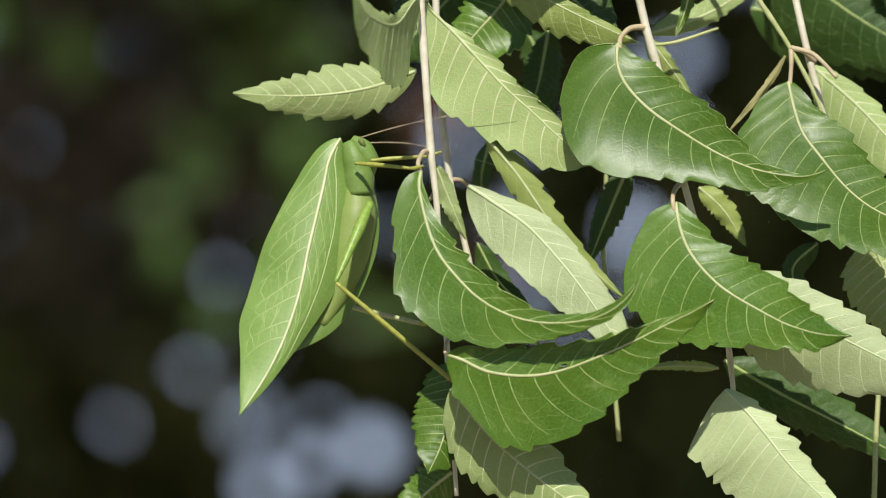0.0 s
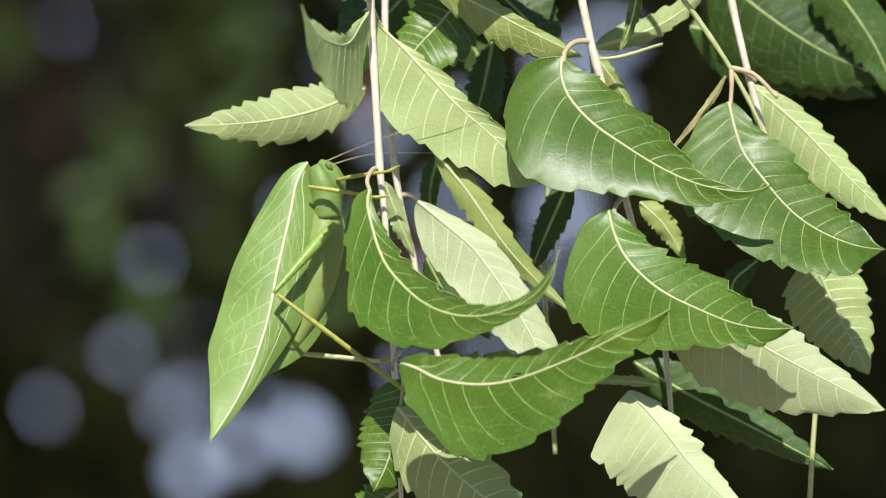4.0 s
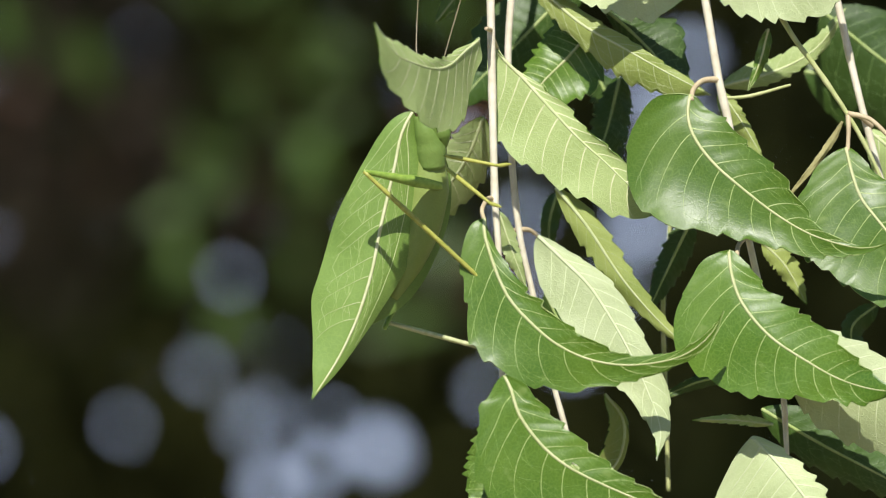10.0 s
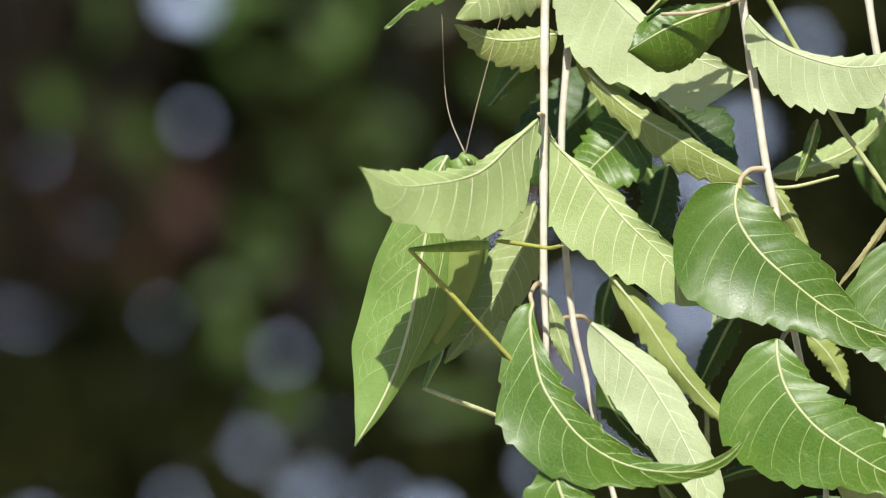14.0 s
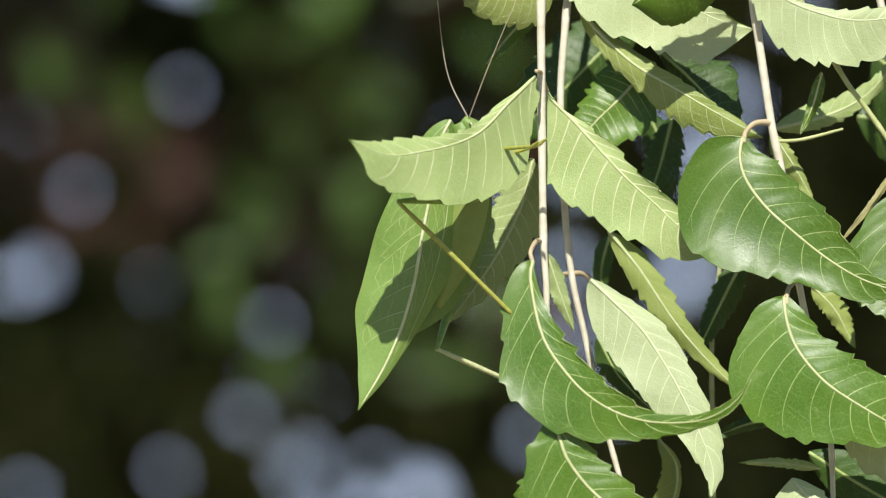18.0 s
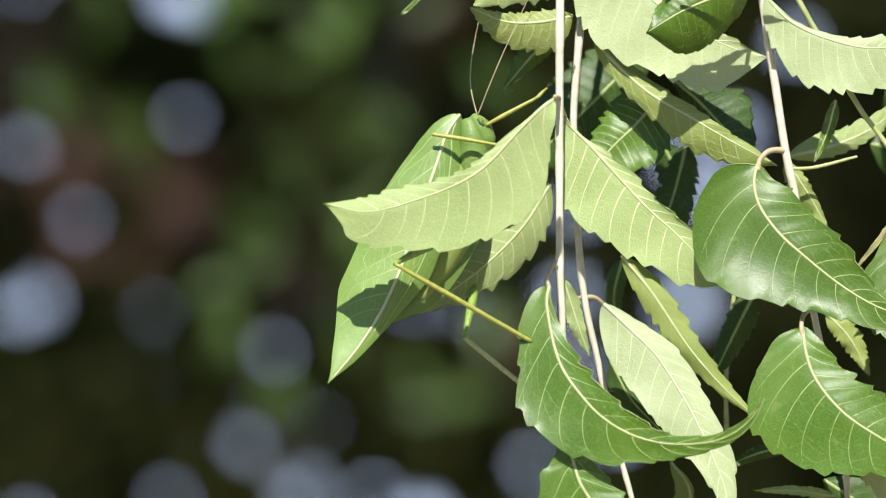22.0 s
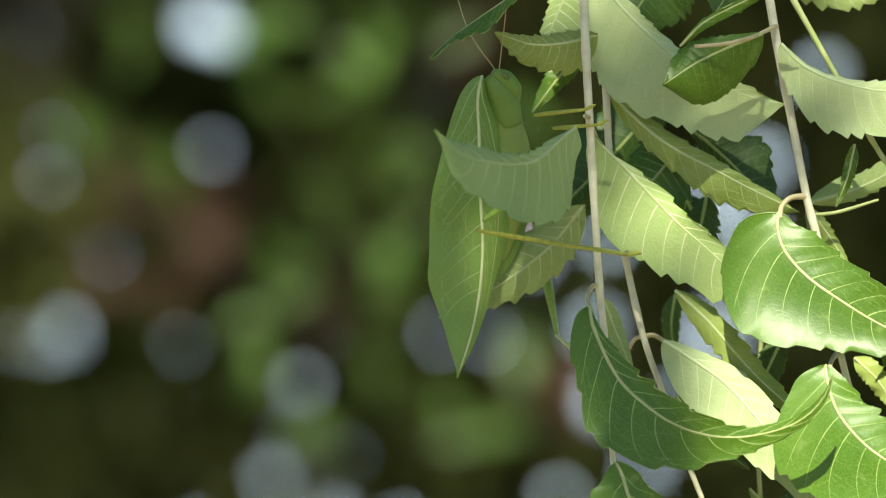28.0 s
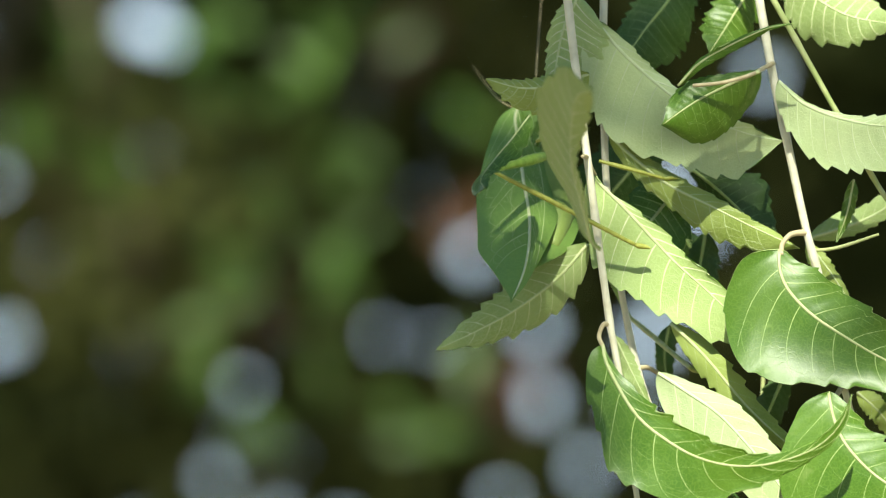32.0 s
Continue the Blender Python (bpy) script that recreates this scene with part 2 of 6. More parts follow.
def tube(pts, radii, n=20, sides=8, knots=(), flat=1.0):
    """Vertices and faces of a closed, tapering tube through pts."""
    c, tan = curve_points(pts, n)
    r = np.interp(np.linspace(0, 1, n), np.linspace(0, 1, len(radii)), radii)
    for k, big, wide in knots:
        r = r * (1 + big * np.exp(-((np.linspace(0, 1, n) - k) / wide) ** 2))
    verts, faces = [], []
    for i in range(n):
        a = np.cross(tan[i], (0.0, 1.0, 0.01))
        a /= np.linalg.norm(a)
        b = np.cross(tan[i], a)
        for j in range(sides):
            q = 2 * math.pi * j / sides
            verts.append(c[i] + r[i] * (a * math.cos(q) + b * flat * math.sin(q)))
    for i in range(n - 1):
        for j in range(sides):
            k = (j + 1) % sides
            faces.append((i * sides + j, i * sides + k, (i + 1) * sides + k, (i + 1) * sides + j))
    faces.append(tuple(range(sides - 1, -1, -1)))
    faces.append(tuple((n - 1) * sides + j for j in range(sides)))
    return verts, faces


def joined(pieces):
    verts, faces = [], []
    for v, f in pieces:
        o = len(verts)
        verts += list(v)
        faces += [tuple(i + o for i in q) for q in f]
    return verts, faces


class Blade:
    """A leaf-like sheet: a curved rib with a wing on either side, its edge toothed, its surface gently waved."""

    def __init__(self, pts, wl, wr, bl, br, p, te, teeth, amp, seed, wave=0.5, notch=None, te_left=None, base=0.78, pucker=0.0, ribs=12, rise=0.000125):
        self.rise = rise
        self.c, self.tan = curve_points(np.array(pts) * 0.001, 90)
        self.wl, self.wr, self.bl, self.br = wl, wr, bl, br
        self.p, self.te, self.teeth, self.amp = p, te, teeth, amp
        rnd = random.Random(seed)
        self.ph = [rnd.uniform(0, 6.28) for _ in range(4)]
        self.jag = [rnd.uniform(0.75, 1.25) for _ in range(60)]
        self.wave = wave * 0.001
        self.notch = notch
        self.base = base
        self.pucker, self.ribs = pucker * 0.001, ribs
        self.te_left = te if te_left is None else te_left

    def width(self, s, left):
        """Half-width in metres: from even stations along the rib where they are given, else from the profile."""
        w = self.wl if left else self.wr
        if not isinstance(w, (list, tuple)):
            return w * 0.001 * self.profile(s, left)
        x = s * (len(w) - 1)
        k = min(int(x), len(w) - 2)
        f = x - k
        a, b, c, d = w[max(k - 1, 0)], w[k], w[k + 1], w[min(k + 2, len(w) - 1)]
        v = 0.5 * (2 * b + (c - a) * f + (2 * a - 5 * b + 4 * c - d) * f * f + (3 * b - a - 3 * c + d) * f ** 3)
        if k == 0:
            v = c * f ** 0.6         # rounded base
        return max(v, 0.0) * 0.001

    def profile(self, s, left=False):
        te = self.te_left if left else self.te
        if s < self.p:
            return math.sin(1.5708 * s / self.p) ** self.base
        return max(0.0, 1 - ((s - self.p) / (1 - self.p)) ** (1 + te * 0.55)) ** (0.9 if te > 1 else 1.25)

    def at(self, s, u):
        """s: along the rib 0..1; u: -1 (left edge) .. 1 (right edge), to the hand of one going to the tip."""
        x = s * 89
        k = min(int(x), 88)
        f = x - k
        c = self.c[k] * (1 - f) + self.c[k + 1] * f
        t = self.tan[k] * (1 - f) + self.tan[k + 1] * f
        side = np.array((t[2], 0.0, -t[0]))
        side /= np.linalg.norm(side)
        right = u > 0
        w = self.width(s, not right)
        a = abs(u)
        if self.notch and right == self.notch[0]:
            w *= 1 - self.notch[2] / (1 + math.exp(-(s - self.notch[1]) * 60))
        z = self.teeth * (s + 0.022 * math.sin(15 * s + self.ph[2]) + 0.012 * math.sin(37 * s + self.ph[3])) * (1.0 if right else 0.8) + self.ph[0]
        f = z % 1.0
        tooth = (f ** 0.85 if f < 0.9 else 0.914 * (1 - f) * 10) * self.jag[int(z) % 60]
        if self.amp and w > 0:
            w -= min(self.amp * 0.0135, 0.3 * w) * (1 - tooth) * a ** 7 * min(1.0, max(0.0, (s - 0.06) * 5))
        bend = self.br if right else self.bl
        dy = bend * a * a * w * 0.9 + 0.12 * w * a
        dy += self.wave * (math.sin(s * 21 + self.ph[0] + 2 * u) * a * 0.6 + math.sin(s * 9 + self.ph[1] + right) * a)
        if self.pucker:
            x = (s - 0.105 * a ** 1.25 - 0.05) / (0.8 / self.ribs) - (0.3 if right else 0.0)
            dy += self.pucker * (abs(math.sin(math.pi * x)) - 0.5) * math.sqrt(max(0.0, a * (1.02 - a))) * 2 * min(1.0, w * 150)
        lag = -0.05 * a * w      # the halves sweep a little towards the base
        return c + side * (w * a * (1 if right else -1)) + np.array((0, dy, 0)) + t * lag * (1 - s)

    def sheet(self, n=84, half=6, thick=0.00022, hole=None):
        cols = [-1 + i / half for i in range(2 * half + 1)]
        grid = np.array([[self.at(i / (n - 1), u) for u in cols] for i in range(n)])
        du, dv = np.gradient(grid, axis=0), np.gradient(grid, axis=1)
        nor = np.cross(du, dv)
        ln = np.linalg.norm(nor, axis=2, keepdims=True)
        nor = np.where(ln > 1e-12, nor / np.maximum(ln, 1e-12), np.array((0, -1.0, 0)))
        if nor[n // 2, half][1] > 0:
            nor = -nor
        m = len(cols)
        front = (grid + nor * thick / 2).reshape(-1, 3)
        back = (grid - nor * thick / 2).reshape(-1, 3)
        o = n * m
        faces, idx = [], []
        for i in range(n - 1):
            for j in range(m - 1):
                a, b, c, d = i * m + j, i * m + j + 1, (i + 1) * m + j + 1, (i + 1) * m + j
                if hole and ((i + 0.5) / (n - 1) - hole[0]) ** 2 / hole[2] ** 2 + ((cols[j] + cols[j + 1]) / 2 - hole[1]) ** 2 / hole[3] ** 2 < 1:
                    continue        # eaten away
                faces.append((a, b, c, d))
                faces.append((o + d, o + c, o + b, o + a))
                idx += [0, 1]
        rim = []
        for j in (0, m - 1):
            start = 2 * o + len(rim)
            for i in range(n):
                rim += [front[i * m + j], back[i * m + j]]
            for i in range(n - 1):
                a = start + 2 * i
                faces.append((a, a + 2, a + 3, a + 1))
                idx.append(1)
        return np.vstack([front, back, np.array(rim)]), faces, idx

    def ridge(self, path, w0, w1):
        """A thin ridge along places (s, u) of the sheet, showing on both faces."""
        path = [tuple(np.array(path[i]) * (1 - f) + np.array(path[i + 1]) * f) for i in range(len(path) - 1) for f in (0, 0.25, 0.5, 0.75)] + [path[-1]]
        pts = [self.at(min(0.99, max(0.0, s)), u) for s, u in path]
        k = len(pts) - 1
        v, fc = [], []
        for i, q in enumerate(pts):
            d = pts[min(i + 1, k)] - pts[max(i - 1, 0)]
            n = np.cross(d, (0, 1.0, 0))
            n /= max(np.linalg.norm(n), 1e-9)
            w = w0 + (w1 - w0) * i / k
            h = self.rise + w * 0.2
            v += [q - n * w / 2, q + np.array((0, -h, 0)), q + n * w / 2, q + np.array((0, h, 0))]
        for i in range(k):
            for j in range(4):
                fc.append((i * 4 + j, i * 4 + (j + 1) % 4, (i + 1) * 4 + (j + 1) % 4, (i + 1) * 4 + j))
        return v, fc

    def small_veins(self, ends, side, fork, rnd, w):
        """Loops near the margin and cross veins between neighbouring side veins; ends: (start, reach) of each."""
        res = []

        def on(e, f):
            f = min(max(f, 0.05), 0.95)
            return (e[0] + fork * f ** 1.25 * (1 - 0.35 * e[0]), side * (0.02 + e[1] * f))
        for a, c in zip(ends, ends[1:]):
            p, q = on(a, 0.86), on(c, rnd.uniform(0.72, 0.8))
            mid = ((p[0] + q[0]) / 2 + 0.012, side * min(0.96, abs(p[1]) + 0.06))
            res.append(self.ridge([p, mid, q], w, w * 0.7))
            for f in (0.22, 0.4, 0.56, 0.7):
                if rnd.random() < 0.3:
                    continue
                f += rnd.uniform(-0.1, 0.1)
                p, q = on(a, f), on(c, f + rnd.uniform(-0.2, 0.14))
                bend = ((p[0] + q[0]) / 2, (p[1] + q[1]) / 2 + side * rnd.uniform(-0.05, 0.05))
                res.append(self.ridge([p, bend, q], w * 0.8, w * 0.6))
                if rnd.random() < 0.6:
                    r = on(a, f + 0.12)
                    res.append(self.ridge([bend, ((bend[0] + r[0]) / 2 + 0.004, (bend[1] + r[1]) / 2), r], w * 0.6, w * 0.5))
        return res

    def vein(self, s0, side, reach, width, fork=0.13):
        """A side vein as a thin ridge that shows on both faces."""
        pts = []
        for i in range(15):
            f = i / 14
            pts.append(self.at(min(0.985, s0 + fork * f ** 1.25 * (1 - 0.35 * s0)), side * (0.02 + reach * f)))
        v, fc = [], []
        for i, q in enumerate(pts):
            d = pts[min(i + 1, 14)] - pts[max(i - 1, 0)]
            n = np.cross(d, (0, 1.0, 0))
            n /= max(np.linalg.norm(n), 1e-9)
            w = width * (1 - 0.62 * i / 14)
            h = self.rise + w * 0.2
            v += [q - n * w / 2, q + np.array((0, -h, 0)), q + n * w / 2, q + np.array((0, h, 0))]
        for i in range(14):
            for j in range(4):
                k = (j + 1) % 4
                fc.append((i * 4 + j, i * 4 + k, (i + 1) * 4 + k, (i + 1) * 4 + j))
        return v, fc


LEAF_COUNT = [0]


def leaflet(spray, base, pts, wl, wr, face, p=0.3, te=1.5, teeth=11, amp=0.12, bl=0.25, br=0.25, tone="", vein=1.0, hole=None):
    """One serrated leaflet with its origin at the base; midrib and side veins are parts of it."""
    LEAF_COUNT[0] += 1
    seed = LEAF_COUNT[0]
    listed = isinstance(wl, (list, tuple))
    wide_l, wide_r = (max(wl), max(wr)) if listed else (wl, wr)
    small = max(wide_l, wide_r) < 4
    b = Blade(pts, wl, wr, bl, br, p, te, teeth, amp, seed, pucker=0.0 if small else -0.14 if face == "top" else 0.15 if tone == "pale" else 0.08)
    v, f, idx = b.sheet(60 if small else 150, 4 if small else 7 if not hole else 16, hole=hole)
    mats = TONES[tone] if tone else FACES[face]
    ob = part("leaflet", v, f, mats, spray, {"top": "glossy green leaflet, upper side", "under": "pale green matte leaflet, underside"}[face] if not tone else {"dark": "dark green leaflet, shade put into its colour", "pale": "whitish green leaflet, underside", "yellow": "yellow-green young leaflet", "dry": "dry brown curled leaflet"}[tone], idx)
    ob.location = Vector(base) * 0.001
    rib_w = 0.00054 if not small else 0.0004
    c = [b.at(s, 0.0) + np.array((0, -0.0001, 0)) for s in np.linspace(0, 0.99, 22)]
    rv, rf = tube(c, [rib_w * 0.8, rib_w * 0.62, rib_w * 0.4, rib_w * 0.15], 34, 6, flat=0.55)
    part("midrib", rv, rf, {"dry": LEAF_DRY, "dark": VEIN_TOP, "pale": VEIN_WHITISH}.get(tone, RIB if face == "top" else RIB_UNDER), ob)
    rnd = random.Random(seed * 7)
    count = 5 if small else 10
    veins, fine = [], []
    for side, w in ((-1, wide_l), (1, wide_r)):
        if w < 1.2:
            continue
        ends = []
        for i in range(count):
            s0 = max(0.02, 0.05 + 0.80 * (i + rnd.uniform(-0.07, 0.07) + (0.3 if side > 0 else 0)) / count)
            ends.append((s0, rnd.uniform(0.82, 0.93)))
            veins.append(b.vein(s0, side, ends[-1][1], (0.00066 if face == "under" else 0.00042) * vein * min(1.0, max(wide_l, wide_r) / 11) if not small else 0.00026))
        if not small and w > 5:
            fine += b.small_veins(ends, side, 0.13, rnd, 0.00026)
    if fine:
        fv, ff = joined(fine)
        part("fine_venation", fv, ff, {"top": VEIN_FINE_TOP, "under": VEIN_FINE}[face] if not tone else {"dark": VEIN_DARK, "dry": LEAF_DRY, "pale": LEAF_PALE}.get(tone, VEIN_FINE), ob)
    if veins:
        vv, vf = joined(veins)
        part("venation", vv, vf, {"dry": LEAF_DRY, "dark": VEIN_DARK, "yellow": VEIN_FINE, "pale": VEIN_WHITISH}.get(tone, VEIN if face == "under" else VEIN_TOP), ob)
    return ob


def stem(spray, pts, radii):
    p = [Vector(q) * 0.001 for q in pts]
    r = [q * 0.00076 for q in radii]
    v, f = tube(p, r, 70, 10, [(k, 0.18, 0.012) for k in (0.28, 0.44, 0.56, 0.7, 0.83)])
    return part("stem", v, f, STEM if radii[0] > 1.0 else STEM_GREEN, spray, "cream woody stalk with small knots")


def petiole(spray, pts, r):
    p = [Vector(q) * 0.001 for q in pts]
    v, f = tube(p, [r * 0.00085, r * 0.00066, r * 0.00062], 20, 8)
    return part("petiole", v, f, PETIOLE, spray)


# ---- ground ----
def ground_height(x, y):
    d = max(0.0, y - 8.0)
    return -0.11 * d + 0.03 * math.sin(x * 1.3) * math.cos(y * 0.9)


xs = np.r_[-1500, -400, -100, np.linspace(-30, 30, 41), 100, 400, 1500]
ys = np.r_[-1500, -400, -100, np.linspace(-25, 40, 45), 80, 200, 600, 1500]
gv = [(x, y, ground_height(x, y)) for y in ys for x in xs]
gf = [(j * len(xs) + i, j * len(xs) + i + 1, (j + 1) * len(xs) + i + 1, (j + 1) * len(xs) + i) for j in range(len(ys) - 1) for i in range(len(xs) - 1)]
tagged(part("ground", gv, gf, EARTH, None), "dry brown earth on a hillside", "ground", kind="structure")


# ---- hazy sky beyond the slope ----
haze, hn, hl, hb = material("hazy_sky")
em = hn.new("ShaderNodeEmission")
em.inputs[0].default_value, em.inputs[1].default_value = (0.66, 0.78, 1.0, 1), 1.35
hl.new(em.outputs[0], hn["Material Output"].inputs[0])
tagged(part("backdrop", [(-60, 160, -40), (60, 160, -40), (60, 160, 40), (-60, 160, 40)], [(0, 1, 2, 3)], haze, None), "pale blue hazy sky far behind the hedge", "sky", kind="structure")


# ---- far foliage ----
def leaf_cloud(name, centres, size, mat, parent, seed, keep=None):
    """Many small folded leaves as one mesh."""
    rng = np.random.default_rng(seed)
    n = len(centres)
    d = rng.normal(size=(n, 3))
    d[:, 2] -= 0.6
    d /= np.linalg.norm(d, axis=1, keepdims=True)
    e = np.cross(d, rng.normal(size=(n, 3)))
    e /= np.linalg.norm(e, axis=1, keepdims=True)
    u = np.cross(d, e)
    ln = size * rng.uniform(0.7, 1.3, (n, 1))
    c = np.asarray(centres)
    v = np.stack([c - d * ln * 0.5, c + e * ln * 0.24 + u * ln * 0.06, c + d * ln * 0.55, c - e * ln * 0.24 + u * ln * 0.06], 1)
    if keep:
        v = v[keep(v)]
    n = len(v)
    v = v.reshape(-1, 3)
    k = np.arange(n)[:, None] * 4
    f = np.concatenate([k + np.array([0, 1, 2]), k + np.array([0, 2, 3])]).tolist()
    return part(name, v.tolist(), f, mat, parent, smooth=False)


# gaps in the hedge through which the sky shows: across, up (in mm on the hedge, from its left top), half-width
GAPS = [(1197, 228, 22), (1122, 158, 22), (227, -139, 25), (262, -118, 15), (668, 805, 27), (1132, 412, 26), (1212, 108, 20), (475, 870, 22), (1140, 235, 10), (927, 530, 20),
        (810, 265, 18), (922, 398, 18), (-35, 800, 12.6), (1322, -46, 16), (942, 242, 16), (578, 750, 11.8), (213, 760, 11.1), (560, 830, 21), (353, 663, 10.4), (402, 497, 10.4),
        (485, 770, 9.6), (462, 730, 10.4), (742, 420, 9.6), (-12, 405, 14), (-48, 428, 13), (56, 264, 10.4), (243, 89, 8.5), (647, 413, 9.6), (-38, 142, 15), (430, 765, 9.6), (-69, -118, 8.9),
        (-36, -150, 10.4), (481, 624, 8.1), (451, 392, 8.1), (725, 165, 7.4), (17, -75, 7.4), (-39, 58, 8.1), (-93, 428, 8.1), (188, 426, 6.7), (678, 54, 6.7), (382, 582, 6.7),
        (225, 683, 6.7), (632, -32, 6.7), (712, 298, 6.7), (610, 40, 5.9), (662, 282, 5.9), (-88, 612, 6.7), (642, 112, 5.9), (437, 618, 5.2), (487, 518, 5.2), (212, 2, 5.2),
        (182, 533, 5.2), (1010, 640, 14), (860, 700, 12), (1080, 520, 14)]
rng = np.random.default_rng(5)
N = 172000
core = np.arange(N) < 150000
hx = np.where(core, rng.uniform(-1.05, 0.75, N), rng.uniform(-2.2, 2.2, N))
hz = np.where(core, rng.uniform(0.85, 2.35, N), rng.uniform(0.0, 3.0, N))
hy = rng.uniform(4.75, 5.4, N)


def clear_of_gaps(v):
    """Which leaves leave the gaps open; v: leaves x corners x 3."""
    p = np.concatenate([v, (v + np.roll(v, 1, 1)) / 2, v.mean(1, keepdims=True)], 1)
    ax = p[:, :, 0] / (p[:, :, 1] + 1.5) * 11211 + 784
    az = -(p[:, :, 2] - 1.5) / (p[:, :, 1] + 1.5) * 11211 + 441
    ok = np.ones(len(v), bool)
    for gx, gz, gr in GAPS:
        ok &= ((ax - gx) ** 2 + (az - gz) ** 2).min(1) > gr * gr
    return ok


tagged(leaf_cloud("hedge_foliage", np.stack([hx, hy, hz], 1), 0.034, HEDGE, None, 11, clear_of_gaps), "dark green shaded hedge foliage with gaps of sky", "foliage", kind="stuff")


def clump(name, spots, y, mat, seed, label, count=46, size=0.045):
    r2 = np.random.default_rng(seed)
    pts = []
    for gx, gz, gr in spots:
        s = (y + 1.5) / 11211
        q = r2.normal(size=(count, 3)) * np.array((gr * s * 0.5, 0.05, gr * s * 0.6))
        pts.append(q + np.array(((gx - 784) * s, y, 1.5 - (gz - 441) * s)))
    return tagged(leaf_cloud(name, np.vstack(pts), size, mat, None, seed), label, "foliage", kind="stuff")


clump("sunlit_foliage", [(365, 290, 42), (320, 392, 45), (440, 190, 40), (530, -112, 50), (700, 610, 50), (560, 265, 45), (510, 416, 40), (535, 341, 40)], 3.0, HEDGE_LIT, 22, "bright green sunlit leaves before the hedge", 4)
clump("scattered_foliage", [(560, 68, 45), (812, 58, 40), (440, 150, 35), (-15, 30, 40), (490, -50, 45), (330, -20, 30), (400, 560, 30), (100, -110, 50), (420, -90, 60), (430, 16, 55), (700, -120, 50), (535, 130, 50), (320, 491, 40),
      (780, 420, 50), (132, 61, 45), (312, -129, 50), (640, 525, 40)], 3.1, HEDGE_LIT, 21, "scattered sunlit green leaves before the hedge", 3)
clump("dry_leaf_cluster", [(787, 213, 26)], 4.2, DRY_CLUSTER, 24, "cluster of pale rusty dry leaves in the hedge", 14)
clump("dead_foliage", [(57, 128, 45), (30, 296, 40), (247, 158, 45), (247, 220, 40), (-78, 176, 40), (88, 175, 40), (160, 330, 40), (450, 365, 35), (685, -102, 40), (866, 507, 35), (484, 271, 30)], 4.4, DEAD, 23, "rusty brown dead leaves hanging in the hedge", 9)

# bough of the hedge that the wind swings sideways
hedge_bough = tagged(new("hedge_bough"), "green leafy bough swinging in front of the hedge", "branch")
rb = np.random.default_rng(55)
bp = rb.uniform(-1, 1, (1000, 3))
bp = bp[(bp ** 2).sum(1) < 1] * np.array((0.13, 0.06, 0.15))
leaf_cloud("foliage", bp, 0.034, HEDGE_BOUGH, hedge_bough, 56)
v, f = tube([(0.02, 0, -0.12), (0.0, 0.0, 0.05), (-0.05, 0.1, 0.25), (-0.2, 0.5, 0.6), (-0.3, 1.0, 1.0)], [0.002, 0.004, 0.006, 0.01, 0.016], 24, 7)
part("twig", v, f, BARK, hedge_bough)

# dark bough added to dim the left of the hedge, later moved aside
dark_bough = tagged(new("darkening_bough"), "dark purplish bough added to darken the left of the hedge", "branch")
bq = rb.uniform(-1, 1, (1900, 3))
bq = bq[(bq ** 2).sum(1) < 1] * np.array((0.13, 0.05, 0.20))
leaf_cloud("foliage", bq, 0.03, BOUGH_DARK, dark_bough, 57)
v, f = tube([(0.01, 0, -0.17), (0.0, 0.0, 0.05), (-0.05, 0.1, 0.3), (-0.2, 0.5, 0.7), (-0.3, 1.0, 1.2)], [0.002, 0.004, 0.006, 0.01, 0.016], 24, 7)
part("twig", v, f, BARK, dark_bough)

# crown of an unseen tree overhead, added to shade the hedge
cn = 26000
crx, cry = rng.uniform(-5, 5, cn), rng.uniform(2.7, 9.0, cn)
crz = 3.35 + 0.5 * np.sin(crx * 1.1) * np.cos(cry * 0.8) * 0.5 + rng.uniform(-0.35, 0.45, cn)
tree = tagged(new("tree"), "unseen leafy tree added to shade the hedge", "tree")
leaf_cloud("shading_crown", np.stack([crx, cry, crz], 1), 0.11, HEDGE, tree, 31)
for k, (pts, rr) in enumerate([([(2.9, 4.0, -0.1), (2.85, 4.0, 1.4), (2.6, 4.0, 2.6), (2.2, 4.1, 3.3)], [0.16, 0.13, 0.11, 0.08]),
                               ([(2.6, 4.0, 2.6), (1.2, 4.3, 3.2), (-1.2, 4.8, 3.4), (-3.4, 5.6, 3.5)], [0.09, 0.07, 0.05, 0.02]),
                               ([(2.7, 4.0, 2.4), (1.6, 2.6, 2.8), (0.9, 1.2, 2.5), (0.5, 0.2, 1.95), (0.1, 0.02, 1.64), (-0.06, 0.01, 1.6)], [0.06, 0.04, 0.025, 0.012, 0.006, 0.004])]):
    v, f = tube(pts, rr, 26, 9)
    part("trunk" if k == 0 else "limb", v, f, BARK, tree)


# unseen leafy branch towards the sun, added to sway its shade across the sprays
shade_branch = tagged(new("unseen_shade_branch"), "unseen leafy branch added to cast shade on the sprays", "branch")
r3 = np.random.default_rng(77)
sp = r3.normal(size=(75, 3)) * np.array((0.065, 0.05, 0.055))
leaf_cloud("foliage", sp, 0.06, LEAF_DARK, shade_branch, 78)
v, f = tube([(0.0, 0.0, 0.0), (0.15, 0.3, 0.12), (0.5, 1.6, 0.45), (0.9, 3.0, 0.65), (1.2, 4.6, 0.6)], [0.002, 0.004, 0.008, 0.014, 0.02], 30, 7)
part("twig", v, f, BARK, shade_branch)


# ---- hanging leaf sprays ----
def spray(label):
    return tagged(new("leaf_spray"), label, "leaf spray", "hanging leaf sprays")


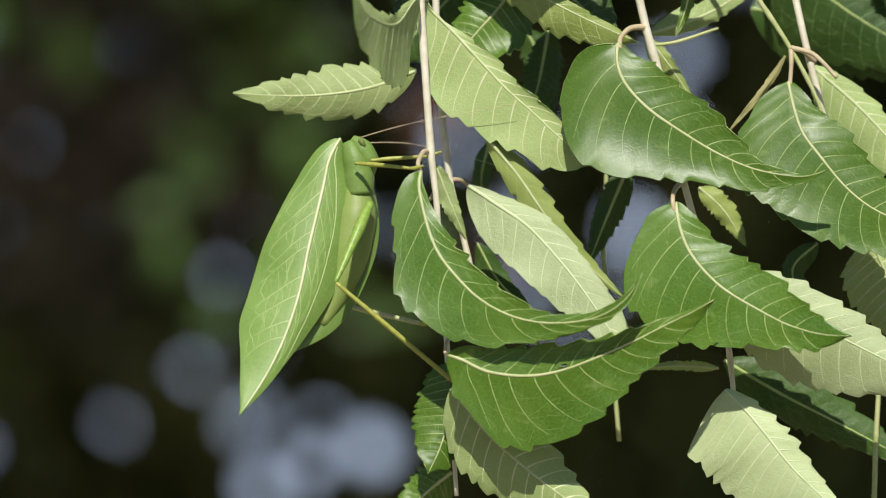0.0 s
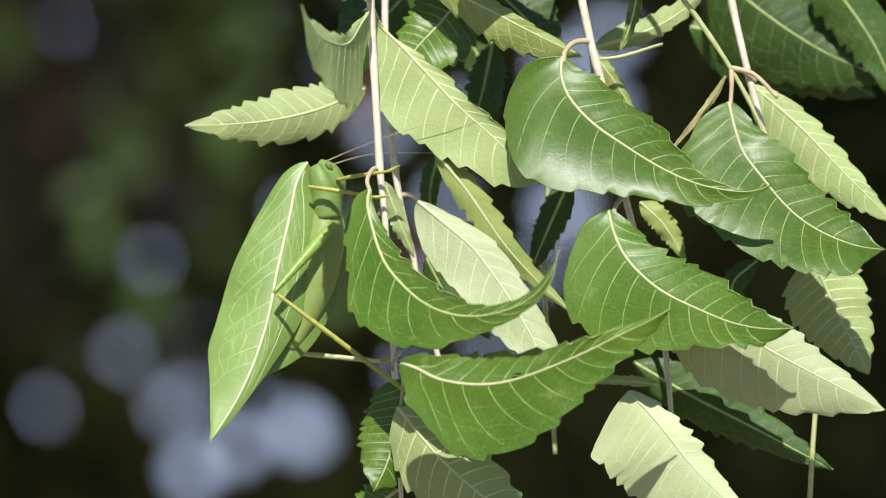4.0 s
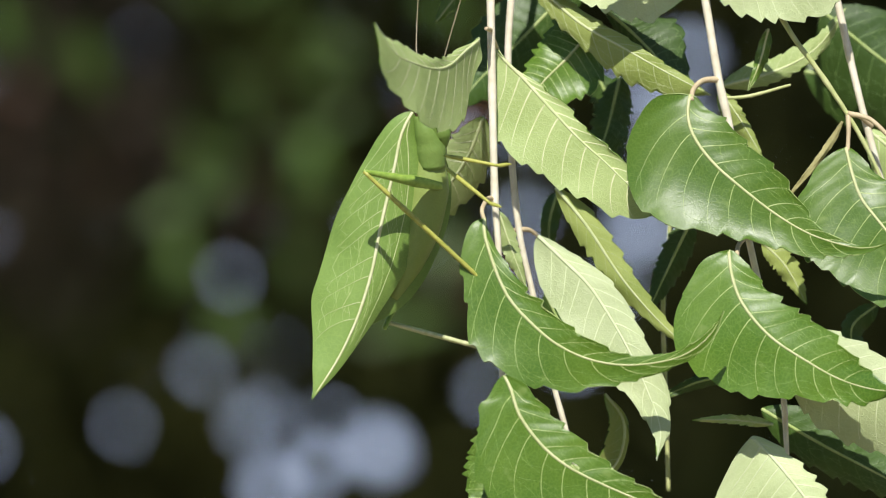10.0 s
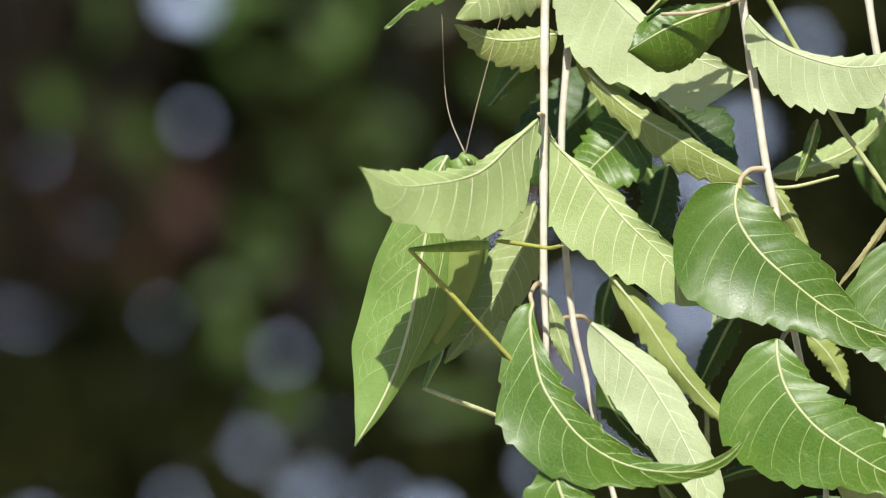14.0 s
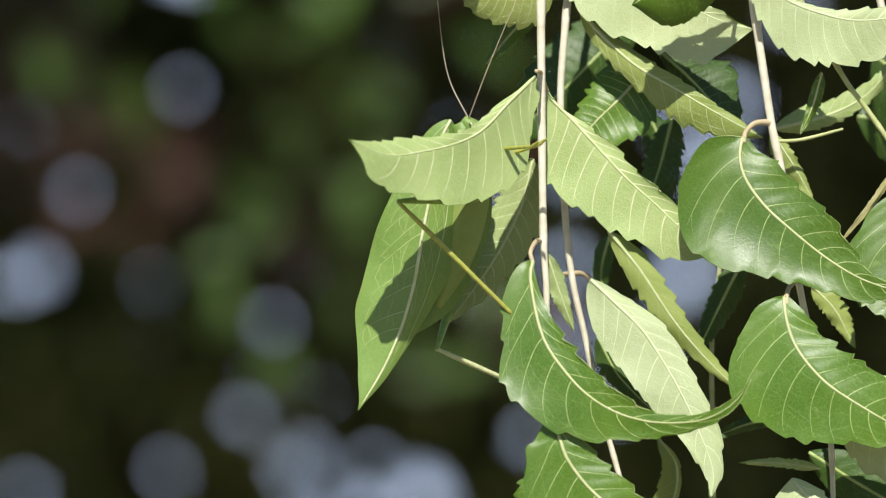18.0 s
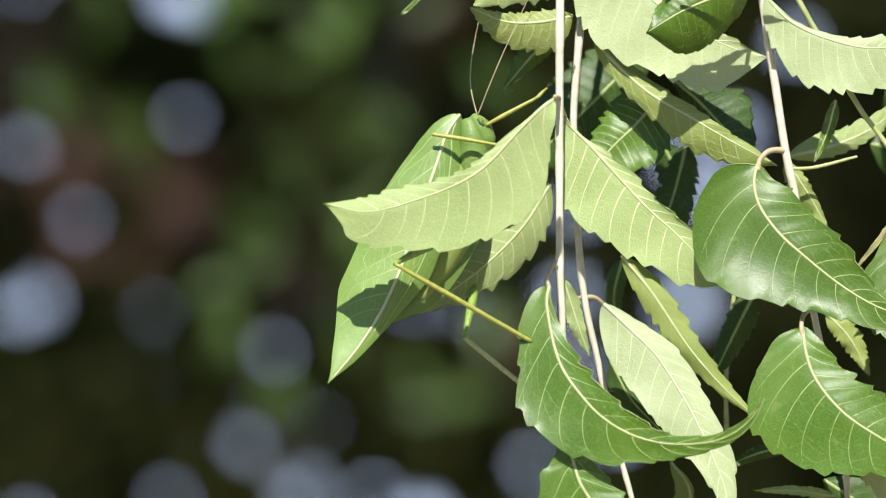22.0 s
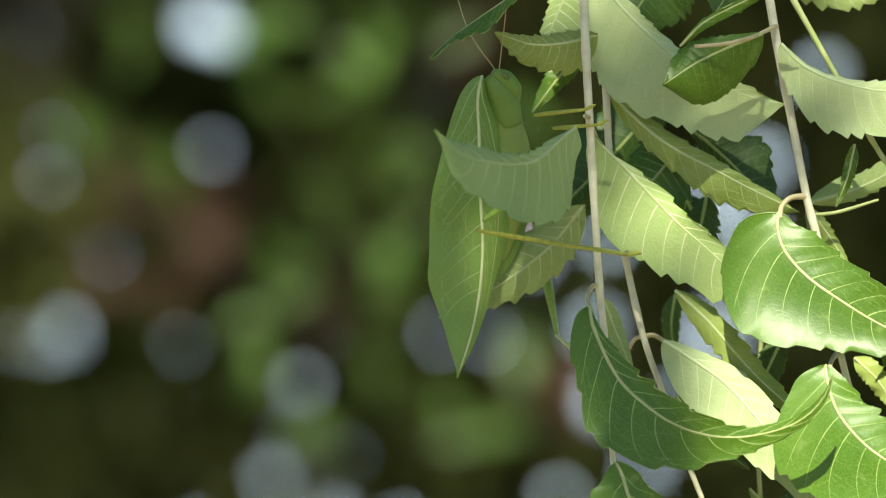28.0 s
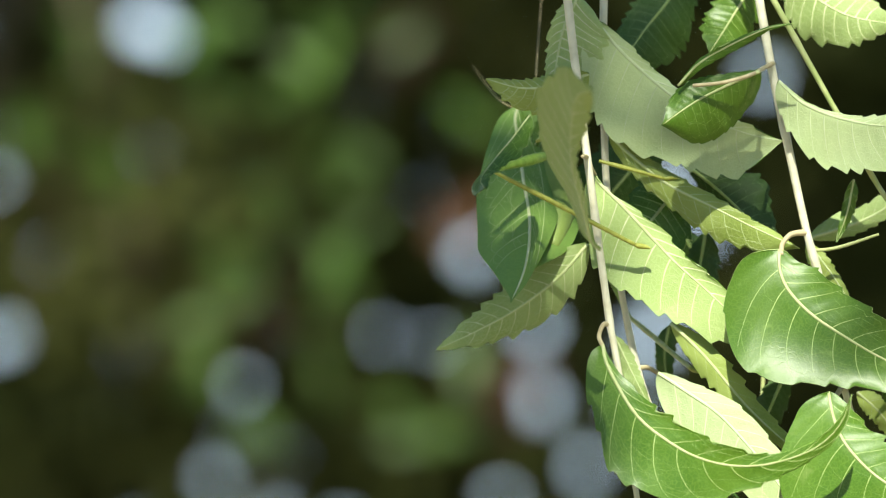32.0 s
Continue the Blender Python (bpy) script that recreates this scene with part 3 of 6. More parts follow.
spray_a = spray("hanging spray of serrated green leaflets holding the insect")
spray_b = spray("hanging spray of pale green leaflets on a cream stalk")
spray_c = spray("hanging spray of glossy green serrated leaflets")
spray_d = spray("hanging spray of leaflets on two thin forked stalks")
stem(spray_a, [(-0.9, -1.5, 109.2), (-1.2, -1.5, 79.7), (-0.8, -1.5, 53.0), (-0.4, -1.5, 38.3), (0.1, -1.5, 19.5), (0.8, -1.5, 0.1), (1.7, -1.5, -11.2), (2.0, -1.5, -27.3), (2.9, -1.5, -43.3), (4.0, -1.5, -80.8)], [1.47, 1.4, 1.34, 1.27, 1.2, 1.14, 0.94, 0.87, 0.8, 0.67])
stem(spray_b, [(4.7, 0.0, 115.9), (0.0, 0.0, 79.5), (-2.0, 0.0, 59.2), (-3.1, 0.0, 41.7), (-2.3, 0.0, 18.8), (-0.4, 0.0, -0.1), (2.7, 0.0, -14.3), (6.7, 0.0, -32.5), (11.5, 0.0, -50.1), (18.2, 0.0, -75.7)], [1.34, 1.27, 1.2, 1.14, 1.07, 1.07, 0.94, 0.8, 0.8, 0.67])
stem(spray_c, [(-11.4, 0.0, 78.2), (-6.7, 0.0, 42.0), (-3.4, 0.0, 21.9), (0.4, 0.0, 0.0), (3.4, 0.0, -13.0), (7.1, 0.0, -34.5), (11.4, 0.0, -53.3), (16.1, 0.0, -73.4), (18.1, 0.0, -112.3)], [1.47, 1.4, 1.34, 1.27, 1.2, 1.07, 0.94, 0.8, 0.67])
stem(spray_d, [(-51.1, 0.0, 94.6), (-27.0, 0.0, 51.6), (-14.2, 0.0, 28.8), (-8.2, 0.0, 20.5), (-0.1, 0.0, 8.5), (6.3, 0.0, -3.4), (11.9, 0.0, -18.1)], [0.94, 0.94, 0.87, 0.8, 0.8, 0.67, 0.54])
stem(spray_d, [(-10.9, 6.0, 94.6), (-5.5, 6.0, 51.6), (-1.5, 6.0, 32.2), (2.8, 6.0, 13.4), (8.2, 6.0, -7.4), (13.3, 6.0, -31.5)], [1.34, 1.2, 1.2, 1.14, 1.07, 0.94])
stem(spray_c, [(-8.7, 30.0, -18.4), (-10.1, 30.0, -37.2), (-11.4, 30.0, -53.3), (-10.9, 30.0, -69.4), (-9.8, 30.0, -98.9)], [0.67, 0.67, 0.67, 0.67, 0.67])
stem(spray_c, [(0.7, 2.0, -4.3), (7.4, 2.0, -3.9), (17.6, 2.0, -1.1)], [0.54, 0.54, 0.4])
stem(spray_c, [(52.1, 10.0, -90.0), (50.8, 10.0, -103.4), (49.2, 10.0, -124.8)], [0.8, 0.8, 0.8])
petiole(spray_a, [(-0.4, 0.0, 40.7), (-1.7, -10.0, 40.7)], 0.8)
petiole(spray_a, [(0.1, 0.0, 38.5), (1.2, 5.0, 36.3)], 0.67)
petiole(spray_a, [(0.9, 0.0, 0.5), (-0.9, -4.0, 0.8), (-2.3, -8.0, -1.9), (-1.7, -12.0, -4.5)], 0.8)
petiole(spray_b, [(-0.4, 0.0, 0.4), (2.0, 1.0, 0.4), (4.3, 2.0, -1.2)], 0.8)
petiole(spray_b, [(-0.4, 0.0, 0.4), (-2.7, 2.0, -0.1), (-5.4, 4.0, -4.2)], 0.67)
petiole(spray_c, [(0.4, 0.0, 0.0), (-3.4, -2.8, -0.3), (-5.8, -5.7, -2.5), (-6.4, -8.5, -5.2)], 0.94)
petiole(spray_c, [(7.1, 0.0, -37.2), (5.2, -8.0, -39.0), (4.3, -15.8, -41.2), (4.5, -16.6, -44.8)], 0.85)
petiole(spray_c, [(-5.9, 0.0, 40.6), (-9.6, -12.0, 38.6), (-13.0, -19.0, 37.0), (-19.0, -21.0, 35.6), (-26.0, -19.5, 35.2)], 0.7)
petiole(spray_d, [(-0.1, 0.0, 8.5), (-0.1, -1.0, 4.7), (-0.4, -2.0, 0.0)], 0.8)
petiole(spray_d, [(5.9, 6.0, 6.0), (2.5, 3.0, 8.5), (-0.1, 0.0, 8.7)], 0.8)
petiole(spray_d, [(-0.1, 0.0, 9.0), (5.2, -2.0, 7.4), (10.6, -4.0, 2.0)], 0.8)
petiole(spray_a, [(6.1, 0.0, -49.1), (6.8, 0.0, -55.8), (7.4, 0.0, -69.2)], 0.67)
petiole(spray_a, [(4.3, 0.0, -42.5), (2.9, -10.0, -44.6), (2.5, -20.0, -46.6)], 0.67)
leaf_a = leaflet(spray_a, (0.7, 4.5, 36.7), [(0.0, 0.0, 0.0), (1.8, 0.0, -2.6), (6.7, -1.3, -7.5), (12.8, -2.7, -14.2), (19.4, -4.0, -21.2), (26.1, -5.3, -27.2), (33.4, -6.7, -33.9), (42.0, -8.0, -39.0)], [0.0, 0.4, 2.4, 3.6, 3.6, 3.9, 3.3, 2.4, 0.0], [0.0, 8.0, 14.2, 15.4, 13.4, 11.8, 9.9, 6.9, 0.0], 'under', bl=-0.3, br=-0.1, teeth=10)
leaf_p = leaflet(spray_a, (-2.0, -3.0, 39.5), [(0.0, 0.0, 0.0), (-3.3, -1.5, -2.4), (-9.2, -0.8, -8.4), (-15.9, 0.0, -15.6), (-22.7, 0.8, -19.9), (-32.1, 1.8, -23.5), (-43.0, 2.9, -26.2), (-53.6, 3.8, -24.2)], [0.0, 6.8, 13.2, 15.4, 14.8, 13.3, 10.2, 7.2, 0.0], [0.0, 0.5, 1.7, 2.6, 2.8, 4.0, 4.7, 3.6, 0.0], 'under', bl=-0.1, vein=0.75, teeth=12, amp=0.09)
leaf_r = leaflet(spray_a, (-2.0, 12.0, 20.5), [(0.0, 0.0, 0.0), (-7.9, 0.0, -8.3), (-18.0, 0.0, -15.3), (-28.0, 0.0, -20.3), (-37.1, 0.0, -24.1)], 7.0, 7.4, 'under', p=0.38, te=1.2)
leaf_c = leaflet(spray_a, (-1.7, -12.0, -3.9), [(0.0, 0.0, 0.0), (-0.1, -1.5, -3.3), (2.2, -3.1, -11.2), (5.5, -4.6, -18.5), (10.1, -6.2, -23.8), (16.1, -7.7, -29.0), (23.3, -9.3, -32.6), (31.1, -10.8, -34.2), (39.0, -12.4, -33.8), (46.2, -13.9, -31.9), (52.0, -15.5, -27.6), (55.5, -17.0, -21.6)], [0.0, 1.8, 4.2, 5.6, 6.0, 5.7, 4.0, 2.4, 1.8, 1.4, 0.0], [0.0, 7.0, 9.4, 14.6, 13.2, 10.4, 6.5, 3.9, 2.1, 1.4, 0.0], 'top', bl=-0.2, br=-0.12, teeth=12)
leaflet(spray_a, (1.7, 4.0, -2.1), [(0.0, 0.0, 0.0), (2.7, 0.0, -7.8), (6.7, 0.0, -18.2)], 2.4, 2.9, 'under')
leaf_e = leaflet(spray_a, (2.5, -20.0, -46.3), [(2.2, 0.0, 1.5), (6.2, -1.0, -0.9), (9.1, -2.0, -3.5), (15.2, -3.0, -6.1), (21.7, -4.0, -7.5), (28.4, -5.0, -7.5), (36.7, -6.0, -6.2), (45.1, -7.0, -4.4), (53.6, -8.0, -2.1), (60.7, -9.0, -0.3), (66.1, -10.0, 1.5)], [0.0, 5.6, 7.4, 7.4, 6.0, 4.3, 2.6, 1.0, 0.0], [0.0, 9.5, 17.5, 16.3, 13.4, 9.6, 6.7, 4.2, 0.0], 'top', bl=-0.1, br=-0.1, teeth=12, hole=(0.42, -0.12, 0.02, 0.085))
leaflet(spray_a, (5.1, -4.0, -49.0), [(0.0, 0.0, 0.0), (-0.9, -1.2, -6.6), (-2.2, -2.5, -13.2), (-4.7, -3.7, -20.4), (-7.6, -5.0, -26.0)], [0.0, 1.1, 1.8, 2.5, 3.2, 4.0, 4.5, 4.3, 0.0], [0.0, 6.3, 8.1, 9.0, 9.2, 8.7, 7.4, 5.4, 0.0], 'top')
leaflet(spray_a, (3.5, -12.0, -55.2), [(0.0, 0.0, 0.0), (9.1, -1.2, -11.6), (20.9, -2.3, -22.6), (35.4, -3.4, -33.6)], 10.0, 11.4, 'under', p=0.35)
leaflet(spray_a, (3.1, 4.0, -75.3), [(0.0, 0.0, 0.0), (-6.8, 0.0, -5.2), (-15.0, 0.0, -13.0)], 6.0, 6.0, 'top')
leaf_v1 = leaflet(spray_a, (1.6, 8.0, 79.2), [(0.0, 0.0, 0.0), (-7.9, 0.0, -3.6), (-15.8, 0.0, -9.8), (-23.4, 0.0, -16.5)], 11.4, 4.7, 'under')
leaflet(spray_a, (2.1, 2.0, 60.4), [(0.0, 0.0, 0.0), (-8.0, 0.0, -1.8), (-16.0, 0.0, -1.8), (-24.4, 0.0, 1.3)], 7.8, 3.2, 'under', tone='yellow')
leaflet(spray_a, (1.4, 30.0, 61.8), [(0.0, 0.0, 0.0), (-5.8, 0.0, -6.9), (-10.4, 0.0, -12.3), (-15.2, 0.0, -18.5)], 3.3, 4.3, 'top')
leaf_x = leaflet(spray_a, (-15.6, -12.0, 77.4), [(0.0, 0.0, 0.0), (-7.2, 0.0, -3.2), (-15.1, 0.0, -5.5), (-20.9, 0.0, -8.8), (-23.6, 0.0, -17.1)], 6.4, 6.4, 'top', p=0.4, teeth=9)
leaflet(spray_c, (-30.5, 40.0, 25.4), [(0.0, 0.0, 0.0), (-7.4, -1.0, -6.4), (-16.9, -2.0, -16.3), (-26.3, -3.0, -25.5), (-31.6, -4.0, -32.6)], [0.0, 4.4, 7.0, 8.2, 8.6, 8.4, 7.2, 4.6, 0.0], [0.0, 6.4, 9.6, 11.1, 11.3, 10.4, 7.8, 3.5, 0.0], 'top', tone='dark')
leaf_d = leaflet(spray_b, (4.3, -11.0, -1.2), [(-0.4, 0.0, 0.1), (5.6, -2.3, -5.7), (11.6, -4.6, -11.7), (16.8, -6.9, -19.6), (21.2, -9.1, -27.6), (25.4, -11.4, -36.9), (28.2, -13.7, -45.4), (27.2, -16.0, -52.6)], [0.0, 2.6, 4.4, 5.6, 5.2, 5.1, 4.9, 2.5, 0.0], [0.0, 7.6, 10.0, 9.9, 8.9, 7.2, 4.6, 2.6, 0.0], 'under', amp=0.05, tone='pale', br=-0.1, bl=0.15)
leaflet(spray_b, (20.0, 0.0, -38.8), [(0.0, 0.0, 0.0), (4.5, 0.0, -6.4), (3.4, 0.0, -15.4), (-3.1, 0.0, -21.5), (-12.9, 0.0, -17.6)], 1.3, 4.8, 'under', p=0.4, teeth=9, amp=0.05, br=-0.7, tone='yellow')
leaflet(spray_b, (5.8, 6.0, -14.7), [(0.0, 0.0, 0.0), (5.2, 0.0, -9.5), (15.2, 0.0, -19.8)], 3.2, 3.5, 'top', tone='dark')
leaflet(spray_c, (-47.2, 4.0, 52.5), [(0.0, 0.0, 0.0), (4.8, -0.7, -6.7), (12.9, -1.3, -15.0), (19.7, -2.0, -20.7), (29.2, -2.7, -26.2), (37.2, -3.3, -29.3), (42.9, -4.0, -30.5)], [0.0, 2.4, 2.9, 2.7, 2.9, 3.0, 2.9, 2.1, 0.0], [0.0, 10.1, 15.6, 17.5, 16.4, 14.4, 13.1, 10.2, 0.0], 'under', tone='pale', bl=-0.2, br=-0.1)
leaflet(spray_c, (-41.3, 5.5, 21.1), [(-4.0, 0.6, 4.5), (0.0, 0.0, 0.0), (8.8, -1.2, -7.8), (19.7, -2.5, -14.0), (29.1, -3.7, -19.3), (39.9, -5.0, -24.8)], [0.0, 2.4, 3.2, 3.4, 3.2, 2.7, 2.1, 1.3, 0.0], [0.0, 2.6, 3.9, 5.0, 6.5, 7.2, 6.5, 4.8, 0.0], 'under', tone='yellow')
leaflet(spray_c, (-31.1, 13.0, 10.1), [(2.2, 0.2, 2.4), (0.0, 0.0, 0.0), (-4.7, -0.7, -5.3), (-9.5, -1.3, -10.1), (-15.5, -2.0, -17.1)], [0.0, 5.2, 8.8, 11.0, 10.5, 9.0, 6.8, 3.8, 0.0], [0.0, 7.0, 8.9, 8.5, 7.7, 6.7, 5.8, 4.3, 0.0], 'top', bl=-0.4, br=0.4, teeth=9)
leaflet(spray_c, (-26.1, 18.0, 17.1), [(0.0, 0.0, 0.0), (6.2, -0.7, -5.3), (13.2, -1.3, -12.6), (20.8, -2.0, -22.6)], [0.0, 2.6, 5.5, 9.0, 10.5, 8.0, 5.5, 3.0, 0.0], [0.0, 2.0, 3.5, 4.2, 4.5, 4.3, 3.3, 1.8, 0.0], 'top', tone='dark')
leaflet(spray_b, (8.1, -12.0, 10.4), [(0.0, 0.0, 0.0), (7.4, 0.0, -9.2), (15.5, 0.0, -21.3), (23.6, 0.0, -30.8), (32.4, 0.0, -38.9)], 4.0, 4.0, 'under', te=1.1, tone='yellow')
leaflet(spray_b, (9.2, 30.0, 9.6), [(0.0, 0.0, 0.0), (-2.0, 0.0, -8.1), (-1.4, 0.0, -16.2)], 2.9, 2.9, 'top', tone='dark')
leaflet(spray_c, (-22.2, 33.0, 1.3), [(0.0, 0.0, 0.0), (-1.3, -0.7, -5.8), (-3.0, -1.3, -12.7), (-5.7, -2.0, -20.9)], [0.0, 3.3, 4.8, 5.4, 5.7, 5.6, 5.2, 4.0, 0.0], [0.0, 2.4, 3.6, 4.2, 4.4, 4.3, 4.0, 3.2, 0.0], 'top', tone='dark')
leaf_b = leaflet(spray_c, (-6.4, -8.0, -4.7), [(-0.2, 0.0, 0.9), (-0.9, -1.7, -3.8), (0.6, -3.3, -9.2), (5.2, -5.0, -15.4), (11.8, -6.7, -21.2), (19.6, -8.3, -27.2), (27.5, -10.0, -31.8), (35.4, -11.7, -34.4), (40.5, -13.3, -35.1), (45.5, -15.0, -34.0)], [0.0, 8.0, 9.6, 9.7, 9.1, 6.2, 2.6, 0.8, 0.0], [0.0, 15.2, 20.6, 16.2, 11.3, 7.7, 5.4, 2.4, 0.0], 'top', amp=0.1, bl=-0.15, br=-0.3, teeth=10)
leaflet(spray_c, (0.9, 8.0, -2.3), [(0.0, 0.0, 0.0), (4.8, 0.0, -6.7), (10.5, 0.0, -16.1)], 1.9, 3.5, 'under', tone='yellow')
leaf_fl = leaflet(spray_c, (5.1, -16.0, -42.1), [(-0.7, 0.0, 1.6), (-0.1, -1.9, -3.0), (2.0, -3.7, -9.0), (5.9, -5.6, -14.3), (11.1, -7.5, -18.9), (18.3, -9.4, -23.0), (26.0, -11.2, -26.7), (33.6, -13.1, -28.6), (40.3, -15.0, -28.8)], [0.0, 5.6, 7.8, 9.0, 10.0, 9.3, 7.4, 4.5, 0.0], [0.0, 11.2, 18.9, 18.4, 14.4, 9.8, 6.6, 4.3, 0.0], 'top', bl=-0.1, br=-0.05, teeth=11)
leaflet(spray_c, (13.0, -12.0, -59.7), [(0.0, 0.0, 0.0), (13.9, -2.0, -6.6), (30.9, -5.1, -16.9), (53.3, -8.8, -29.3)], 8.3, 15.8, 'under', p=0.38, tone='pale')
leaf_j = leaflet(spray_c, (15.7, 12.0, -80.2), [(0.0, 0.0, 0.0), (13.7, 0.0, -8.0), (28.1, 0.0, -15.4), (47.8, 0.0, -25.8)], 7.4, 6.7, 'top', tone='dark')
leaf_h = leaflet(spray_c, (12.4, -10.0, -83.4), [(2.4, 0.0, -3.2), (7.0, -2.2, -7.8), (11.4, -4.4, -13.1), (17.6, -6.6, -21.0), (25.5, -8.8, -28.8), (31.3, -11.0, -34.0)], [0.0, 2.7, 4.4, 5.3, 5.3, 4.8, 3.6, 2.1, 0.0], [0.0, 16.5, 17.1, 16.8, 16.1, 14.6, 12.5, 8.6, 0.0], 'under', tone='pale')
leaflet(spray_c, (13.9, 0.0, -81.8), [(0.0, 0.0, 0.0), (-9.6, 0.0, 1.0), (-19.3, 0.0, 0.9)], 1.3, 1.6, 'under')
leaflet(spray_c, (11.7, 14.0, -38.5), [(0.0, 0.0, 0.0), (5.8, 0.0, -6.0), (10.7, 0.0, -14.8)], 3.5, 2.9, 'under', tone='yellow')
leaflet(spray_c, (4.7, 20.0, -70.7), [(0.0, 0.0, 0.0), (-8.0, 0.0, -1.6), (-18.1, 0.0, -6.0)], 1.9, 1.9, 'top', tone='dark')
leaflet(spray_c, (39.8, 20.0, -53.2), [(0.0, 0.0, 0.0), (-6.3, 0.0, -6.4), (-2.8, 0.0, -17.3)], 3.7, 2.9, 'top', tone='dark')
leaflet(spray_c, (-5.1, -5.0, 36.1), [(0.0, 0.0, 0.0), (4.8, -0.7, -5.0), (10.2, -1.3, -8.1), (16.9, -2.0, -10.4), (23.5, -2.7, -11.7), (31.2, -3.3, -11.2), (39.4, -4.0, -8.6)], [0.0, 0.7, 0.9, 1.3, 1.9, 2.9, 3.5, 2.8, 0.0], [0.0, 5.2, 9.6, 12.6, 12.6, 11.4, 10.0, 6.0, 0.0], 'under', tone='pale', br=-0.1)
# upper-side green stands in for a face in its own shadow
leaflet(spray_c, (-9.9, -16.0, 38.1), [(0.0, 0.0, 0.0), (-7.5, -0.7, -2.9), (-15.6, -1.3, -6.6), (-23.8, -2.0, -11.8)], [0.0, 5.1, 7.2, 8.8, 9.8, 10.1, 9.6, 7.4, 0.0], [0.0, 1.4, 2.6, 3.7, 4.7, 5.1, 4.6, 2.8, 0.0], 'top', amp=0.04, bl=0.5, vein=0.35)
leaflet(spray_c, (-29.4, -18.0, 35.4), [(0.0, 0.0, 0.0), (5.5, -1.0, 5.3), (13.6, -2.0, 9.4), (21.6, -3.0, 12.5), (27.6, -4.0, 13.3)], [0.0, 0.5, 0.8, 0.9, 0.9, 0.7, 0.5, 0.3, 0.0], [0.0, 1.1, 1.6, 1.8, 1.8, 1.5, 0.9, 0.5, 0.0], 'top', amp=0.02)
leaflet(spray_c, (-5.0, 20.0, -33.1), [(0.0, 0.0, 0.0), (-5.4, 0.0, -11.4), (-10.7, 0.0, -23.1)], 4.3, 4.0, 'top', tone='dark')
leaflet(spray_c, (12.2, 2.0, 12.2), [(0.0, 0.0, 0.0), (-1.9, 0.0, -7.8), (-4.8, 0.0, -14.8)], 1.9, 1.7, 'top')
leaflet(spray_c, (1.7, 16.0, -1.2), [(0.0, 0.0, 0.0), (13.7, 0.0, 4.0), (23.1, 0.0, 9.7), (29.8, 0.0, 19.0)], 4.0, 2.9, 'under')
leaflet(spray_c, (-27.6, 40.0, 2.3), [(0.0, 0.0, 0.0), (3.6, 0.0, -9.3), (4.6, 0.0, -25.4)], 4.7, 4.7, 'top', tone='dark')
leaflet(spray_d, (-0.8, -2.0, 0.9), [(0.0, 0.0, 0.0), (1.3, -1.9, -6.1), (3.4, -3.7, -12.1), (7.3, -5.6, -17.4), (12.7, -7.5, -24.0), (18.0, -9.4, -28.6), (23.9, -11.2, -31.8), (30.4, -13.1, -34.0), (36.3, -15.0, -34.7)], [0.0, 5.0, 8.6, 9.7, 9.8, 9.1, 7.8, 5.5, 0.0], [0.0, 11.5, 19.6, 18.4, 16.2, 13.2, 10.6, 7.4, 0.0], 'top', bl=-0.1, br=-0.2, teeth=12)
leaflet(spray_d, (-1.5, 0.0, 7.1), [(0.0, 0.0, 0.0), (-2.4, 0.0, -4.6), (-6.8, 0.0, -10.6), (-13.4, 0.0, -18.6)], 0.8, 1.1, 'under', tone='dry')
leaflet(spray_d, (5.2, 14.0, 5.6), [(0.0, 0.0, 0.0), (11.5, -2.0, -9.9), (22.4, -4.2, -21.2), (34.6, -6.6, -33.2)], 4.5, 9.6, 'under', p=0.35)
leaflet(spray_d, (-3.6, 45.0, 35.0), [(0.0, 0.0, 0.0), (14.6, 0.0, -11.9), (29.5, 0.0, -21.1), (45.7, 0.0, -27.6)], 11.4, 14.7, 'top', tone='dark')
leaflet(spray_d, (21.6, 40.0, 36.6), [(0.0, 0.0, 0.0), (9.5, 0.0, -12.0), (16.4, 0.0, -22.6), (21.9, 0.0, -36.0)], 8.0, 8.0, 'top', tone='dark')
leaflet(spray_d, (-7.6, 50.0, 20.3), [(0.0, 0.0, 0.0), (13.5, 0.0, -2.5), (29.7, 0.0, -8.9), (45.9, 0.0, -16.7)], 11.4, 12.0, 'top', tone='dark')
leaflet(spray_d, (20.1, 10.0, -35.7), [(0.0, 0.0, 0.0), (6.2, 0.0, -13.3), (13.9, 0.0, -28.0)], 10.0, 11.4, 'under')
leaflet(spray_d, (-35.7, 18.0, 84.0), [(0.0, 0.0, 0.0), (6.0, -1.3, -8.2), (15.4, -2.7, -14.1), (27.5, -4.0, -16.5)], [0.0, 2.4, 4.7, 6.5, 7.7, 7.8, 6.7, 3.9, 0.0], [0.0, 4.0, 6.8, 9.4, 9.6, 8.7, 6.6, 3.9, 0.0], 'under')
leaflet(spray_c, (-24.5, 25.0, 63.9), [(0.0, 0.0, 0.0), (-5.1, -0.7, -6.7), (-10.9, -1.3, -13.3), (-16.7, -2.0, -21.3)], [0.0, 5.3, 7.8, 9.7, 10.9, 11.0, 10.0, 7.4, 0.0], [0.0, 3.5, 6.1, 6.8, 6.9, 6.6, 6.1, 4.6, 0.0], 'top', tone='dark')
